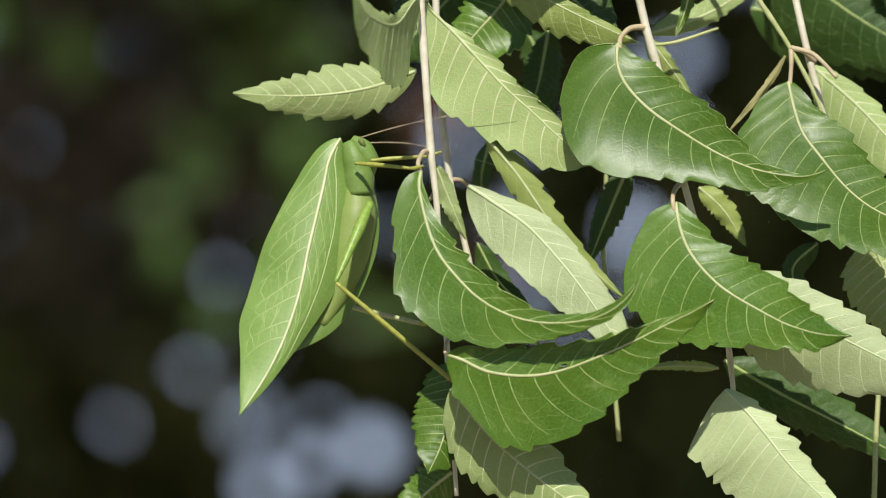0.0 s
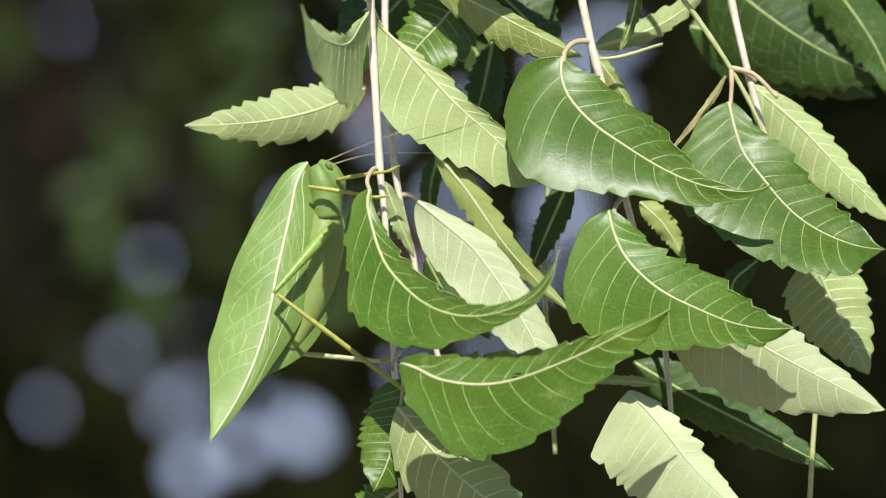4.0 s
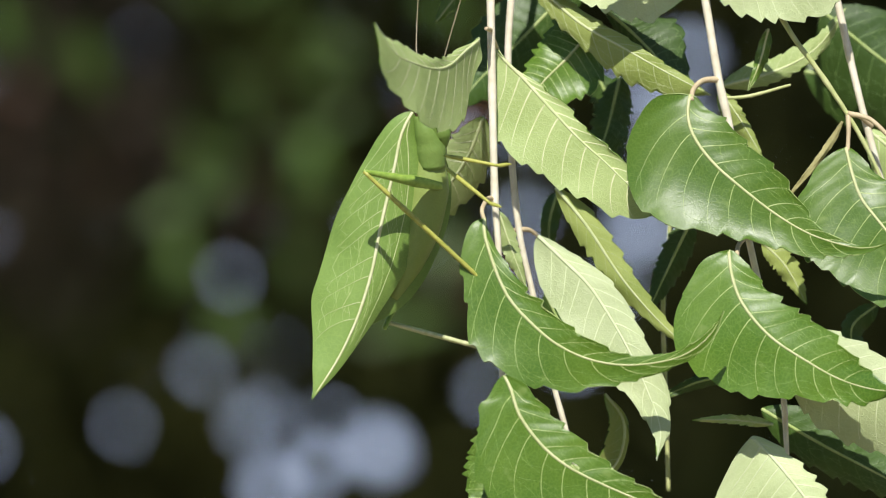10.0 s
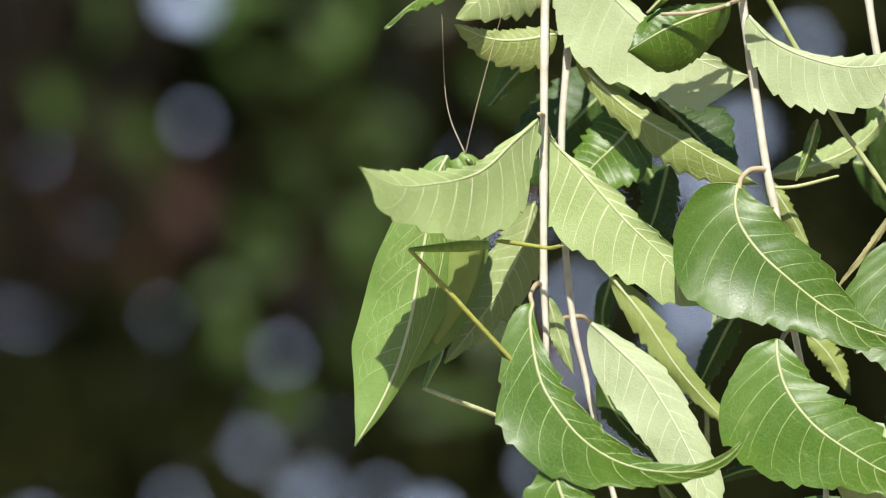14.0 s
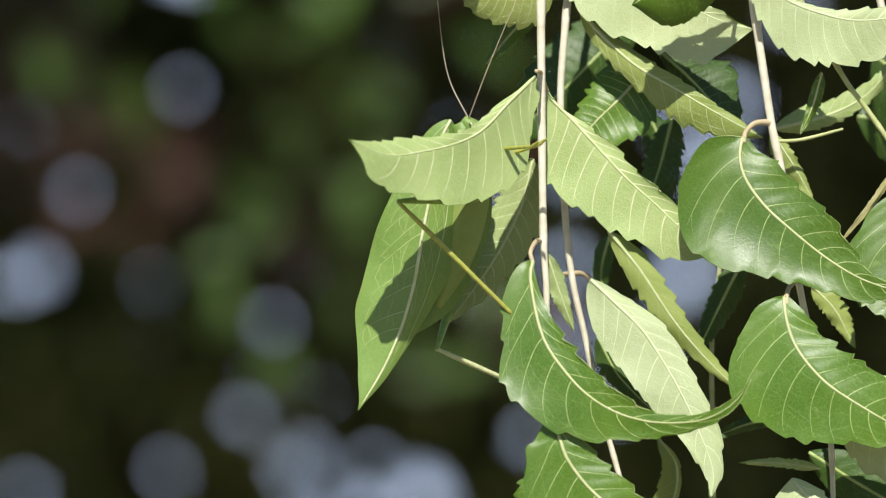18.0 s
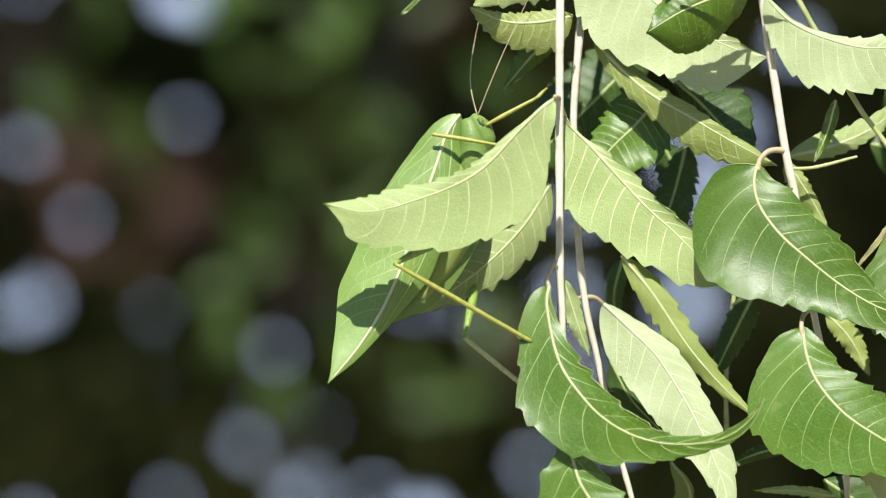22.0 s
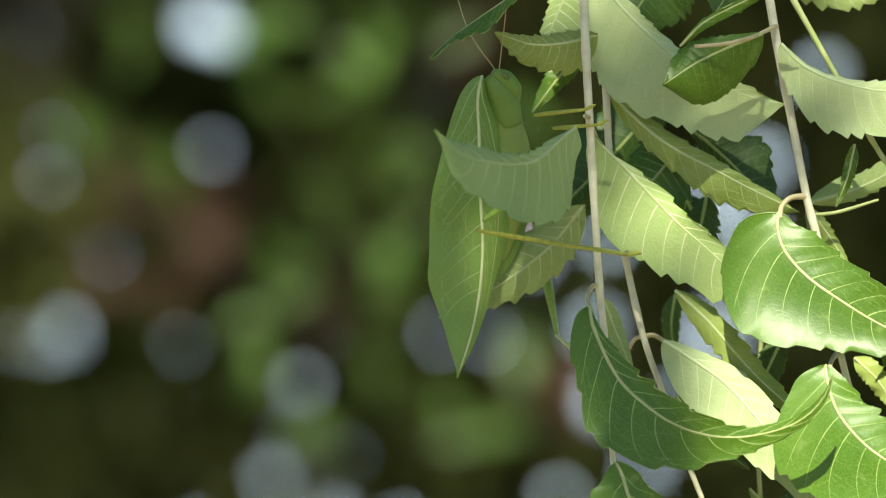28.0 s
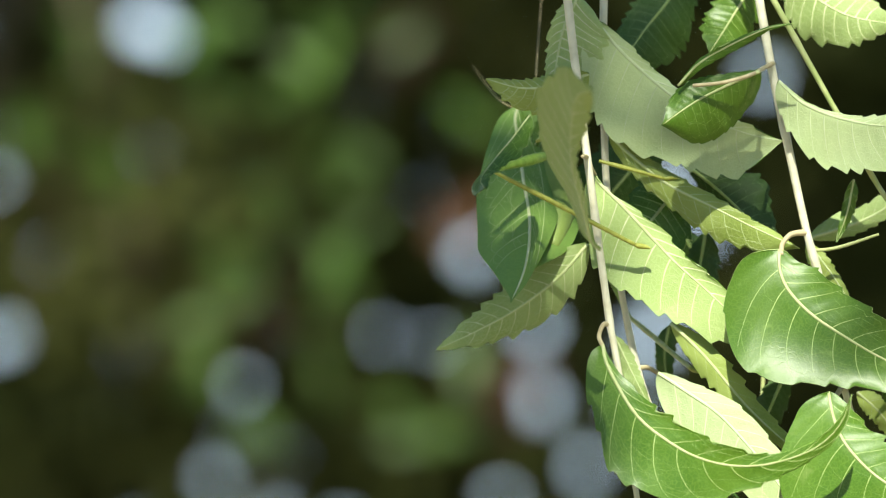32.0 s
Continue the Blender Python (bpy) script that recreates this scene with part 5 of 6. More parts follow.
    walk(spray_d, [
        (0, pose(0.09419, 0.004, 1.52584, 0, 1, 0)),
        (0.5, pose(0.09675, 0.004, 1.52606, 0, 0.94, 0)),
        (1, pose(0.09983, 0.004, 1.52323, 0, 0.89, 0)),
        (1.5, pose(0.09655, 0.004, 1.5203, 0, 0.83, 0)),
        (2, pose(0.0951, 0.004, 1.51611, 0, 0.78, 0)),
        (2.5, pose(0.09555, 0.004, 1.51939, 0, 0.72, 0)),
        (3, pose(0.09547, 0.004, 1.52203, 0, 0.67, 0)),
        (3.5, pose(0.09451, 0.004, 1.52256, 0, 0.61, 0)),
        (5.5, pose(0.09285, 0.004, 1.52009, 0, 0.39, 0)),
        (6, pose(0.09657, 0.004, 1.52223, 0, 0.33, 0)),
        (6.5, pose(0.09508, 0.004, 1.52228, 0, 0.28, 0)),
        (7, pose(0.09608, 0.004, 1.52309, 0, 0.22, 0)),
        (7.5, pose(0.09692, 0.004, 1.51822, 0, 0.17, 0)),
        (8, pose(0.09358, 0.004, 1.51618, 0, 0.11, 0)),
        (8.5, pose(0.09504, 0.004, 1.51738, 0, 0.06, 0)),
        (9, pose(0.09618, 0.004, 1.52093, 0, 0, 0)),
        (9.5, pose(0.09564, 0.004, 1.5212, 0, 0, 0)),
        (10, pose(0.09556, 0.004, 1.52212, 0, 0, 0)),
        (10.5, pose(0.09632, 0.004, 1.52036, 0, 0, 0)),
        (11, pose(0.09602, 0.004, 1.52115, 0, 0, 0)),
        (11.5, pose(0.09483, 0.004, 1.51835, 0, 0, 0)),
        (12, pose(0.09484, 0.004, 1.52038, 0, 0, 0)),
        (12.5, pose(0.09414, 0.004, 1.51718, 0, 0, 0)),
        (13, pose(0.09499, 0.004, 1.51757, 0, 0, 0)),
        (13.5, pose(0.09386, 0.004, 1.51884, 0, 0, 0)),
        (15.5, pose(0.09565, 0.004, 1.51808, 0, 0, 0)),
        (16, pose(0.09631, 0.004, 1.51915, 0, 0, 0)),
        (16.5, pose(0.09633, 0.004, 1.52, 0, 0, 0)),
        (17, pose(0.09421, 0.004, 1.51993, 0, 0, 0)),
        (17.5, pose(0.0953, 0.004, 1.51991, 0, 0, 0)),
        (18, pose(0.09381, 0.004, 1.5203, 0, 0, 0)),
        (18.5, pose(0.09195, 0.004, 1.52018, 0, 0, 0)),
        (19, pose(0.09471, 0.004, 1.51928, 0, 0, 0)),
        (19.5, pose(0.09976, 0.004, 1.51838, 0, 0, 0)),
        (20, pose(0.10123, 0.004, 1.51887, 0, 0, 0)),
        (20.5, pose(0.09542, 0.004, 1.52074, 0, 0, 0)),
        (21, pose(0.09511, 0.004, 1.52106, 0, 0, 0)),
        (21.5, pose(0.09503, 0.004, 1.52091, 0, 0, 0)),
        (22, pose(0.09624, 0.004, 1.52056, 0, 0, 0)),
        (22.5, pose(0.09691, 0.004, 1.51999, 0, 0, 0)),
        (23, pose(0.09449, 0.004, 1.51853, 0, 0, 0)),
        (23.5, pose(0.0959, 0.004, 1.51843, 0, 0, 0)),
        (24, pose(0.09812, 0.004, 1.5167, 0, 0, 0)),
        (24.5, pose(0.09602, 0.004, 1.51749, 0, 0, 0)),
        (25, pose(0.0918, 0.004, 1.52037, 0, 0, 0)),
        (25.5, pose(0.09682, 0.004, 1.51674, 0, 0, 0)),
        (26, pose(0.09855, 0.004, 1.51842, 0, 0, 0)),
        (26.5, pose(0.0957, 0.004, 1.51724, 0, 0, 0)),
        (28.5, pose(0.08563, 0.004, 1.52098, 0, 0, 0)),
        (29, pose(0.0887, 0.004, 1.52253, 0, 0, 0)),
        (29.5, pose(0.08669, 0.004, 1.51539, 0, 0, 0)),
        (30, pose(0.08854, 0.004, 1.5123, 0, 0, 0)),
        (30.5, pose(0.09268, 0.004, 1.51349, 0, 0, 0)),
        (31, pose(0.0954, 0.004, 1.51695, 0, 0, 0)),
        (31.5, pose(0.0972, 0.004, 1.51691, 0, 0, 0)),
        (32, pose(0.09106, 0.004, 1.51255, 0, 0, 0))])
    walk(leaf_c, [
        (0, pose(-0.0017, -0.012, -0.0039, -3.52, 5.37, -7.52)),
        (3.5, pose(-0.0017, -0.012, -0.0039, -7.51, -4.05, -23.38)),
        (6, pose(-0.0017, -0.012, -0.0039, -11.96, 1.02, -27.94)),
        (6.5, pose(-0.0017, -0.012, -0.0039, -10.09, 1.91, -23.34)),
        (7, pose(-0.0017, -0.012, -0.0039, -5.2, -0.64, -14.03)),
        (8, pose(-0.0017, -0.012, -0.0039, -1.75, -0.07, -4.68)),
        (9, pose(-0.0017, -0.012, -0.0039, 0, 0, 0)),
        (11, pose(-0.0017, -0.012, -0.0039, 0, -1, 0)),
        (13, pose(-0.0017, -0.012, -0.0039, -1.92, 7.94, -3.78)),
        (16, pose(-0.0017, -0.012, -0.0039, -1.82, 6.34, -3.77)),
        (19, pose(-0.0017, -0.012, -0.0039, -3.6, 5.96, -7.53)),
        (21, pose(-0.0017, -0.012, -0.0039, -4.3, 4.65, -9.39)),
        (23, pose(-0.0017, -0.012, -0.0039, -3.4, 4.48, -7.51)),
        (24, pose(-0.0017, -0.012, -0.0039, 0, -2.5, 0)),
        (25, pose(-0.0017, -0.012, -0.0039, -16.22, -3.45, -41.58)),
        (25.5, pose(-0.0017, -0.012, -0.0039, -3.22, -1.89, -9.37)),
        (26, pose(-0.0017, -0.012, -0.0039, 0, -4, 0)),
        (28.5, pose(-0.0017, -0.012, -0.0039, -1.7, -4.08, -5.63)),
        (29, pose(-0.0017, -0.012, -0.0039, -2.14, -5.14, -7.52)),
        (30, pose(-0.0017, -0.012, -0.0039, -1.41, -7.07, -5.66)),
        (31, pose(-0.0017, -0.012, -0.0039, -1.26, -6.05, -4.71)),
        (32, pose(-0.0017, -0.012, -0.0039, -1.14, -4.04, -3.76))])
    walk(leaf_e, [
        (0, pose(0.00107, -0.02, -0.04893, 0, -10, 0)),
        (1, pose(0.0025, -0.044, -0.0463, 0, -27.5, 0)),
        (2, pose(0.00117, -0.044, -0.04561, 0, -29, 0)),
        (3, pose(0.00252, -0.044, -0.04563, 0, -27.67, 0)),
        (3.5, pose(0.0025, -0.04, -0.0463, 0, -18.5, 0)),
        (5.5, pose(0.0025, -0.02, -0.0463, 0, -2.7, 0)),
        (6, pose(0.0025, -0.02, -0.0463, 0, 0, 0)),
        (7, pose(0.0025, -0.02, -0.0463, 0, 10, 0)),
        (7.5, pose(0.0025, -0.02, -0.0463, 0, 20, 0)),
        (8, pose(0.0015, -0.02, -0.0455, 0, 30, 0)),
        (9, pose(0.0005, -0.02, -0.0405, 0, 34, 0)),
        (11, pose(0.0005, -0.02, -0.0405, 0, 34, 0)),
        (13, pose(0.0005, -0.02, -0.0405, 0, 33, 0)),
        (32, pose(0.0005, -0.02, -0.0405, 0, 38, 0))])
    walk(leaf_r, [
        (0, pose(-0.002, 0.012, 0.0205, 0, 28, 0)),
        (3.5, pose(-0.002, 0.012, 0.0205, 0, 23.5, 0)),
        (5.5, pose(-0.002, 0.012, 0.0205, 0, 20.3, 0)),
        (6, pose(-0.002, 0.012, 0.0205, 0, 18, 0)),
        (7, pose(-0.002, 0.012, 0.0205, 11.6, -1.3, -16.67)),
        (8, pose(-0.002, 0.012, 0.0205, 4.84, 4.35, -8.4)),
        (8.5, pose(-0.002, 0.012, 0.0205, 22.18, -10.1, -25.21)),
        (9, pose(-0.002, 0.012, 0.0205, 36.03, -9.98, -37.02)),
        (10, pose(-0.002, 0.012, 0.0205, 24.6, -15.06, -25.74)),
        (11, pose(-0.002, 0.012, 0.0205, 8.96, -22.34, -9.06)),
        (13, pose(-0.002, 0.012, 0.0205, 0, -30, 0)),
        (16, pose(-0.002, 0.012, 0.0205, 0, -29, 0)),
        (19, pose(-0.002, 0.012, 0.0205, 0, -32, 0)),
        (20, pose(-0.002, 0.012, 0.0205, 0, -33, 0)),
        (21, pose(-0.002, 0.012, 0.0205, 0, -22, 0)),
        (22, pose(-0.002, 0.012, 0.0205, 0, -13, 0)),
        (23, pose(-0.002, 0.012, 0.0205, 0, -12.3, 0)),
        (26, pose(-0.002, 0.012, 0.0205, 0, -8, 0)),
        (28.5, pose(-0.002, 0.012, 0.0205, 0, -3, 0)),
        (29, pose(-0.002, 0.012, 0.0205, 0, -4, 0)),
        (30, pose(-0.001, 0.012, 0.0190, 0, -10, 0)),
        (31, pose(-0.002, 0.012, 0.0205, 0, 2, 0)),
        (32, pose(-0.002, 0.012, 0.0205, 0, 4, 0))])
    walk(leaf_p, [
        (0, pose(-0.00164, -0.003, 0.03842, -0.45, 24.97, 79.55)),
        (1, pose(-0.0058, -0.003, 0.03866, -17.18, 23.2, 75.4)),
        (2, pose(-0.00537, -0.003, 0.03795, -7.94, 23.1, 74.34)),
        (3, pose(-0.00162, -0.003, 0.03842, -4.41, 24.25, 77.9)),
        (3.5, pose(-0.00163, -0.003, 0.03842, -4.23, 24.29, 77.97)),
        (5.5, pose(-0.00308, -0.003, 0.0383, -2.15, 23.36, 78.47)),
        (6, pose(-0.00307, -0.003, 0.0383, -2.47, 23.3, 78.34)),
        (7, pose(-0.00909, -0.003, 0.03749, -18.57, 21.98, 75.66)),
        (8, pose(-0.00347, -0.003, 0.03816, -11.54, 28.74, 69.68)),
        (9, pose(-0.00548, -0.003, 0.03963, -6.18, 25.27, 73.4)),
        (10, pose(-0.0036, -0.003, 0.03855, -4.97, 26.12, 67.82)),
        (11, pose(-0.00521, -0.003, 0.03931, -13.25, 26.56, 69.31)),
        (11.5, pose(-0.00466, -0.003, 0.03864, -8.24, 26.68, 65.78)),
        (12, pose(-0.00423, -0.004, 0.03784, -3.97, 25.57, 62.94)),
        (12.5, pose(-0.002, -0.005, 0.0395, -7.49, 15.85, 52.62)),
        (13, pose(-0.002, -0.003, 0.0395, -9.46, 14.63, 53.09)),
        (13.5, pose(-0.002, -0.004, 0.0395, -10.16, 12.43, 47.06)),
        (15.5, pose(-0.002, -0.004, 0.0395, -10.53, 10.36, 42.13)),
        (16, pose(-0.002, -0.004, 0.0395, -11.84, 8.92, 41.91)),
        (17, pose(-0.002, -0.004, 0.0395, -11.45, 8.93, 41.01)),
        (19, pose(-0.002, -0.006, 0.0395, -11.56, 4.67, 33.39)),
        (19.5, pose(-0.002, -0.02, 0.0395, -4, -1.8, 9)),
        (20, pose(-0.002, -0.025, 0.0395, -1.5, -1, 2)),
        (21, pose(-0.002, -0.027, 0.0395, -1.44, 0.05, 3.73)),
        (22, pose(-0.002, -0.027, 0.0395, -1.54, -1.6, 3.73)),
        (23, pose(-0.002, -0.024, 0.0395, -3.04, -1.1, 7.46)),
        (23.5, pose(-0.002, -0.013, 0.0395, -6.53, 9.72, 28.26)),
        (24, pose(-0.002, -0.007, 0.0395, 1.34, 21.78, 60.5)),
        (25, pose(-0.002, -0.008, 0.0395, 0.57, 21.5, 50.21)),
        (25.5, pose(-0.002, -0.008, 0.0395, -2.31, 19.46, 53.2)),
        (26, pose(-0.002, -0.008, 0.0395, -0.91, 20.43, 53.67)),
        (26.5, pose(-0.002, -0.009, 0.0395, -9.38, 11.59, 42.35)),
        (28.5, pose(-0.00439, -0.021, 0.03605, -10.45, 33.01, 59.68)),
        (29, pose(-0.0025, -0.035, 0.0195, 143.94, 11.61, 96.74)),
        (30, pose(-0.0006, -0.043, 0.0178, 153.63, 14.36, 98.33)),
        (31, pose(-0.001, -0.043, 0.0172, 155.33, 15.16, 100.38)),
        (32, pose(-0.001, -0.043, 0.018, 155.51, 13.07, 98.83))])
    walk(leaf_x, [
        (0, pose(-0.0156, -0.012, 0.0774, -61.47, -21.56, -38.41)),
        (26.5, pose(-0.0156, -0.012, 0.0774, -58.04, -25.44, -39.78)),
        (28.5, pose(-0.01216, -0.012, 0.06911, -62.8, -19.98, -37.94)),
        (29, pose(-0.01045, -0.012, 0.06623, -64.73, -17.61, -37.32)),
        (30, pose(-0.01758, -0.012, 0.06064, -57.4, -23.67, -38.8)),
        (31, pose(-0.0162, -0.012, 0.05207, -59.85, -16.61, -36.26)),
        (32, pose(-0.01308, -0.012, 0.05144, -84.52, -39.34, 13.67))])
    walk(leaf_v1, [
        (0, pose(0.0016, 0.008, 0.0792, 0, 2, 0)),
        (26.5, pose(0.0016, 0.008, 0.0792, 0, -3, 0)),
        (28.5, pose(0.0016, 0.008, 0.0792, -11.67, -32.47, -16.78)),
        (32, pose(0.0016, 0.008, 0.0792, -10.24, -36.29, -17.59))])
    walk(leaf_h, [
        (0, pose(0.0124, -0.01, -0.0834, 0, 2.7, 0)),
        (1, pose(0.0151, -0.01, -0.07963, 0, 2.42, 0)),
        (2, pose(0.00804, -0.01, -0.07815, 0, 2.13, 0)),
        (3, pose(0.00392, -0.01, -0.07255, 0, 1.85, 0)),
        (3.5, pose(0.00454, -0.01, -0.07781, 0, 1.71, 0)),
        (6, pose(0.00292, -0.01, -0.08216, 0, 1, 0)),
        (7, pose(0.00506, -0.01, -0.08211, 0, 0.67, 0)),
        (8, pose(-0.00095, -0.01, -0.07757, 0, 0.33, 0)),
        (9, pose(0.00772, -0.01, -0.08166, 0, 0, 0)),
        (11, pose(0.00394, -0.01, -0.08097, 0, -0.75, 0)),
        (32, pose(0.0058, -0.01, -0.08111, 0, 2.4, 0))])
    walk(leaf_j, [
        (0, pose(0.0157, 0.012, -0.0802, 0, 2.7, 0)),
        (2, pose(0.01184, 0.012, -0.07604, 0, 2.13, 0)),
        (3, pose(0.00798, 0.012, -0.07058, 0, 1.85, 0)),
        (3.5, pose(0.00917, 0.012, -0.07465, 0, 1.71, 0)),
        (6, pose(0.00769, 0.012, -0.07899, 0, 1, 0)),
        (9, pose(0.01169, 0.012, -0.07846, 0, 0, 0)),
        (32, pose(0.01176, 0.012, -0.07829, 0, 2.4, 0))])
    walk(leaf_fl, [
        (0, pose(0.0056, -0.016, -0.0436, 0, 4, 0)),
        (1, pose(0.0045, -0.016, -0.041, 0, -6, 0)),
        (2, pose(0.0035, -0.016, -0.039, 0, -5, 0)),
        (3, pose(0.0026, -0.016, -0.0378, 0, -8, 0)),
        (3.5, pose(0.0032, -0.016, -0.040, 0, -5, 0)),
        (5.5, pose(0.0042, -0.016, -0.0432, 0, 1, 0)),
        (6, pose(0.0028, -0.016, -0.0432, 0, 3, 0)),
        (7.5, pose(0.0043, -0.016, -0.0424, 0, 2, 0)),
        (8, pose(0.0016, -0.016, -0.0408, 0, 3, 0)),
        (9, pose(0.0051, -0.016, -0.0421, 0, 0, 0)),
        (9.5, pose(0.0032, -0.016, -0.0421, 0, 2, 0)),
        (12, pose(0.0028, -0.016, -0.0421, 0, 4.5, 0)),
        (13.5, pose(0.0033, -0.016, -0.0418, 0, 4, 0)),
        (16, pose(0.0045, -0.016, -0.0422, 0, 3, 0)),
        (17, pose(0.0034, -0.016, -0.0421, 0, 3, 0)),
        (18.5, pose(0.005, -0.016, -0.043, 0, 2, 0)),
        (20, pose(0.0067, -0.016, -0.0434, 0, 2, 0)),
        (23, pose(0.0047, -0.016, -0.0437, 0, 3, 0)),
        (26, pose(0.0046, -0.016, -0.0451, 0, 5, 0)),
        (28.5, pose(0.0036, -0.016, -0.0404, 0, 2, 0)),
        (30, pose(0.0033, -0.016, -0.0388, 0, 2.3, 0)),
        (32, pose(0.0036, -0.016, -0.0395, 0, 2.4, 0))])
    walk(leaf_b, [
        (0, pose(-0.0064, -0.008, -0.0047, 0, -3.3, 0)),
        (3.5, pose(-0.0064, -0.008, -0.0047, 0, -4.29, 0)),
        (6, pose(-0.0064, -0.008, -0.0047, 0, -1, 0)),
        (9, pose(-0.0064, -0.008, -0.0047, 0, 0, 0)),
        (26.5, pose(-0.0064, -0.008, -0.0047, 0, -0.3, 0)),
        (28.5, pose(-0.0064, -0.008, -0.0047, 0, -5.3, 0)),
        (32, pose(-0.0064, -0.008, -0.0047, 0, -4.6, 0))])
    walk(leaf_a, [
        (0, pose(0.0007, 0.0045, 0.0367, 0, 2, 0)),
        (9, pose(0.0007, 0.0045, 0.0367, 0, 0, 0)),
        (26.5, pose(0.0007, 0.0045, 0.0367, 0, -1, 0)),
        (28.5, pose(0.0007, 0.0045, 0.0367, 0, 4, 0)),
        (29, pose(0.0007, 0.0045, 0.0367, 0, 9, 0)),
        (32, pose(0.0007, 0.0045, 0.0367, 0, 6, 0))])
    walk(leaf_d, [
        (0, pose(0.0043, -0.011, -0.0012, 0, -9, 0)),
        (3.5, pose(0.0043, -0.011, -0.0012, 0, -3, 0)),
        (6, pose(0.0043, -0.011, -0.0012, 0, -3, 0)),
        (9, pose(0.0043, -0.011, -0.0012, 0, 0, 0)),
        (22, pose(0.0043, -0.011, -0.0012, 0, 0, 0)),
        (23, pose(0.0043, -0.011, -0.0012, 13.53, 2.16, 7.08)),
        (24, pose(0.0043, -0.011, -0.0012, 47.6, -19.31, 25.89)),
        (25, pose(0.0043, -0.011, -0.0012, 0, -2, 0)),
        (26, pose(0.0043, -0.011, -0.0012, 31.14, -10.82, 17.35)),
        (26.5, pose(0.0043, -0.011, -0.0012, 20.62, -8.12, 11.72)),
        (28.5, pose(0.0043, -0.011, -0.0012, 0, -1, 0)),
        (29, pose(0.0043, -0.011, -0.0012, 0, 0, 0)),
        (32, pose(0.0043, -0.011, -0.0012, 0, -3.7, 0))])
    walk(katydid, [
        (0, pose(-0.02266, -0.004, 1.48019, -17, 0.82, 0)),
        (1, pose(-0.01408, -0.004, 1.47958, -17, -2.13, 0)),
        (2, pose(-0.01932, -0.004, 1.47398, -17, 0.8, 0)),
        (3, pose(-0.01943, -0.004, 1.48161, -16, 2.63, 0)),
        (3.5, pose(-0.01858, -0.004, 1.47847, -16, 2.51, 0)),
        (5.5, pose(-0.01205, -0.004, 1.47313, -14, -10.45, 0)),
        (6, pose(-0.01556, -0.004, 1.48073, -13, -7.2, 0)),
        (7, pose(-0.01052, -0.004, 1.48199, -7, -5.19, 0)),
        (8, pose(-0.01726, -0.004, 1.49014, -2, -2.48, 0)),
        (9, pose(-0.01568, -0.004, 1.4938, 0, 0, 0)),
        (10, pose(-0.01797, -0.004, 1.49739, 0, 1.1, 0)),
        (11, pose(-0.01767, -0.004, 1.50577, 0, 7.28, 0)),
        (12, pose(-0.0223, -0.004, 1.50214, 0, 3.37, 0)),
        (13, pose(-0.02275, -0.004, 1.50534, 0, -0.16, 0)),
        (16, pose(-0.019, -0.004, 1.50397, 0, -0.72, 0)),
        (17, pose(-0.02159, -0.004, 1.50561, 0, -0.92, 0)),
        (18, pose(-0.02223, -0.004, 1.50398, 0, -0.54, 0)),
        (19, pose(-0.02468, -0.004, 1.50682, 0, -1.17, 0)),
        (20, pose(-0.02505, -0.004, 1.50903, 0, 2.6, 0)),
        (21, pose(-0.02514, -0.004, 1.51027, 0, 3.39, 0)),
        (22, pose(-0.02562, -0.004, 1.51411, -12, 7.39, 0)),
        (23, pose(-0.02614, -0.004, 1.51517, -22, 8.81, 0)),
        (24, pose(-0.02134, -0.004, 1.52363, -25, 7.09, 0)),
        (25, pose(-0.02369, -0.004, 1.5208, -20, 1.81, 0)),
        (26, pose(-0.01637, -0.004, 1.52521, -10, 2.2, 0)),
        (28.5, pose(-0.02405, 0.00514, 1.53215, 1.73, -15.96, 17.45)),
        (29, pose(-0.02248, 0.00743, 1.53435, 2.35, -14.04, 17.29)),
        (30, pose(-0.01903, 0.012, 1.52929, -29.99, -3.91, 26.11)),
        (31, pose(-0.01382, 0.013, 1.54134, -38.99, -6.92, 13.27)),
        (32, pose(-0.0076, 0.014, 1.53619, -49.12, -6.65, 15.91))])
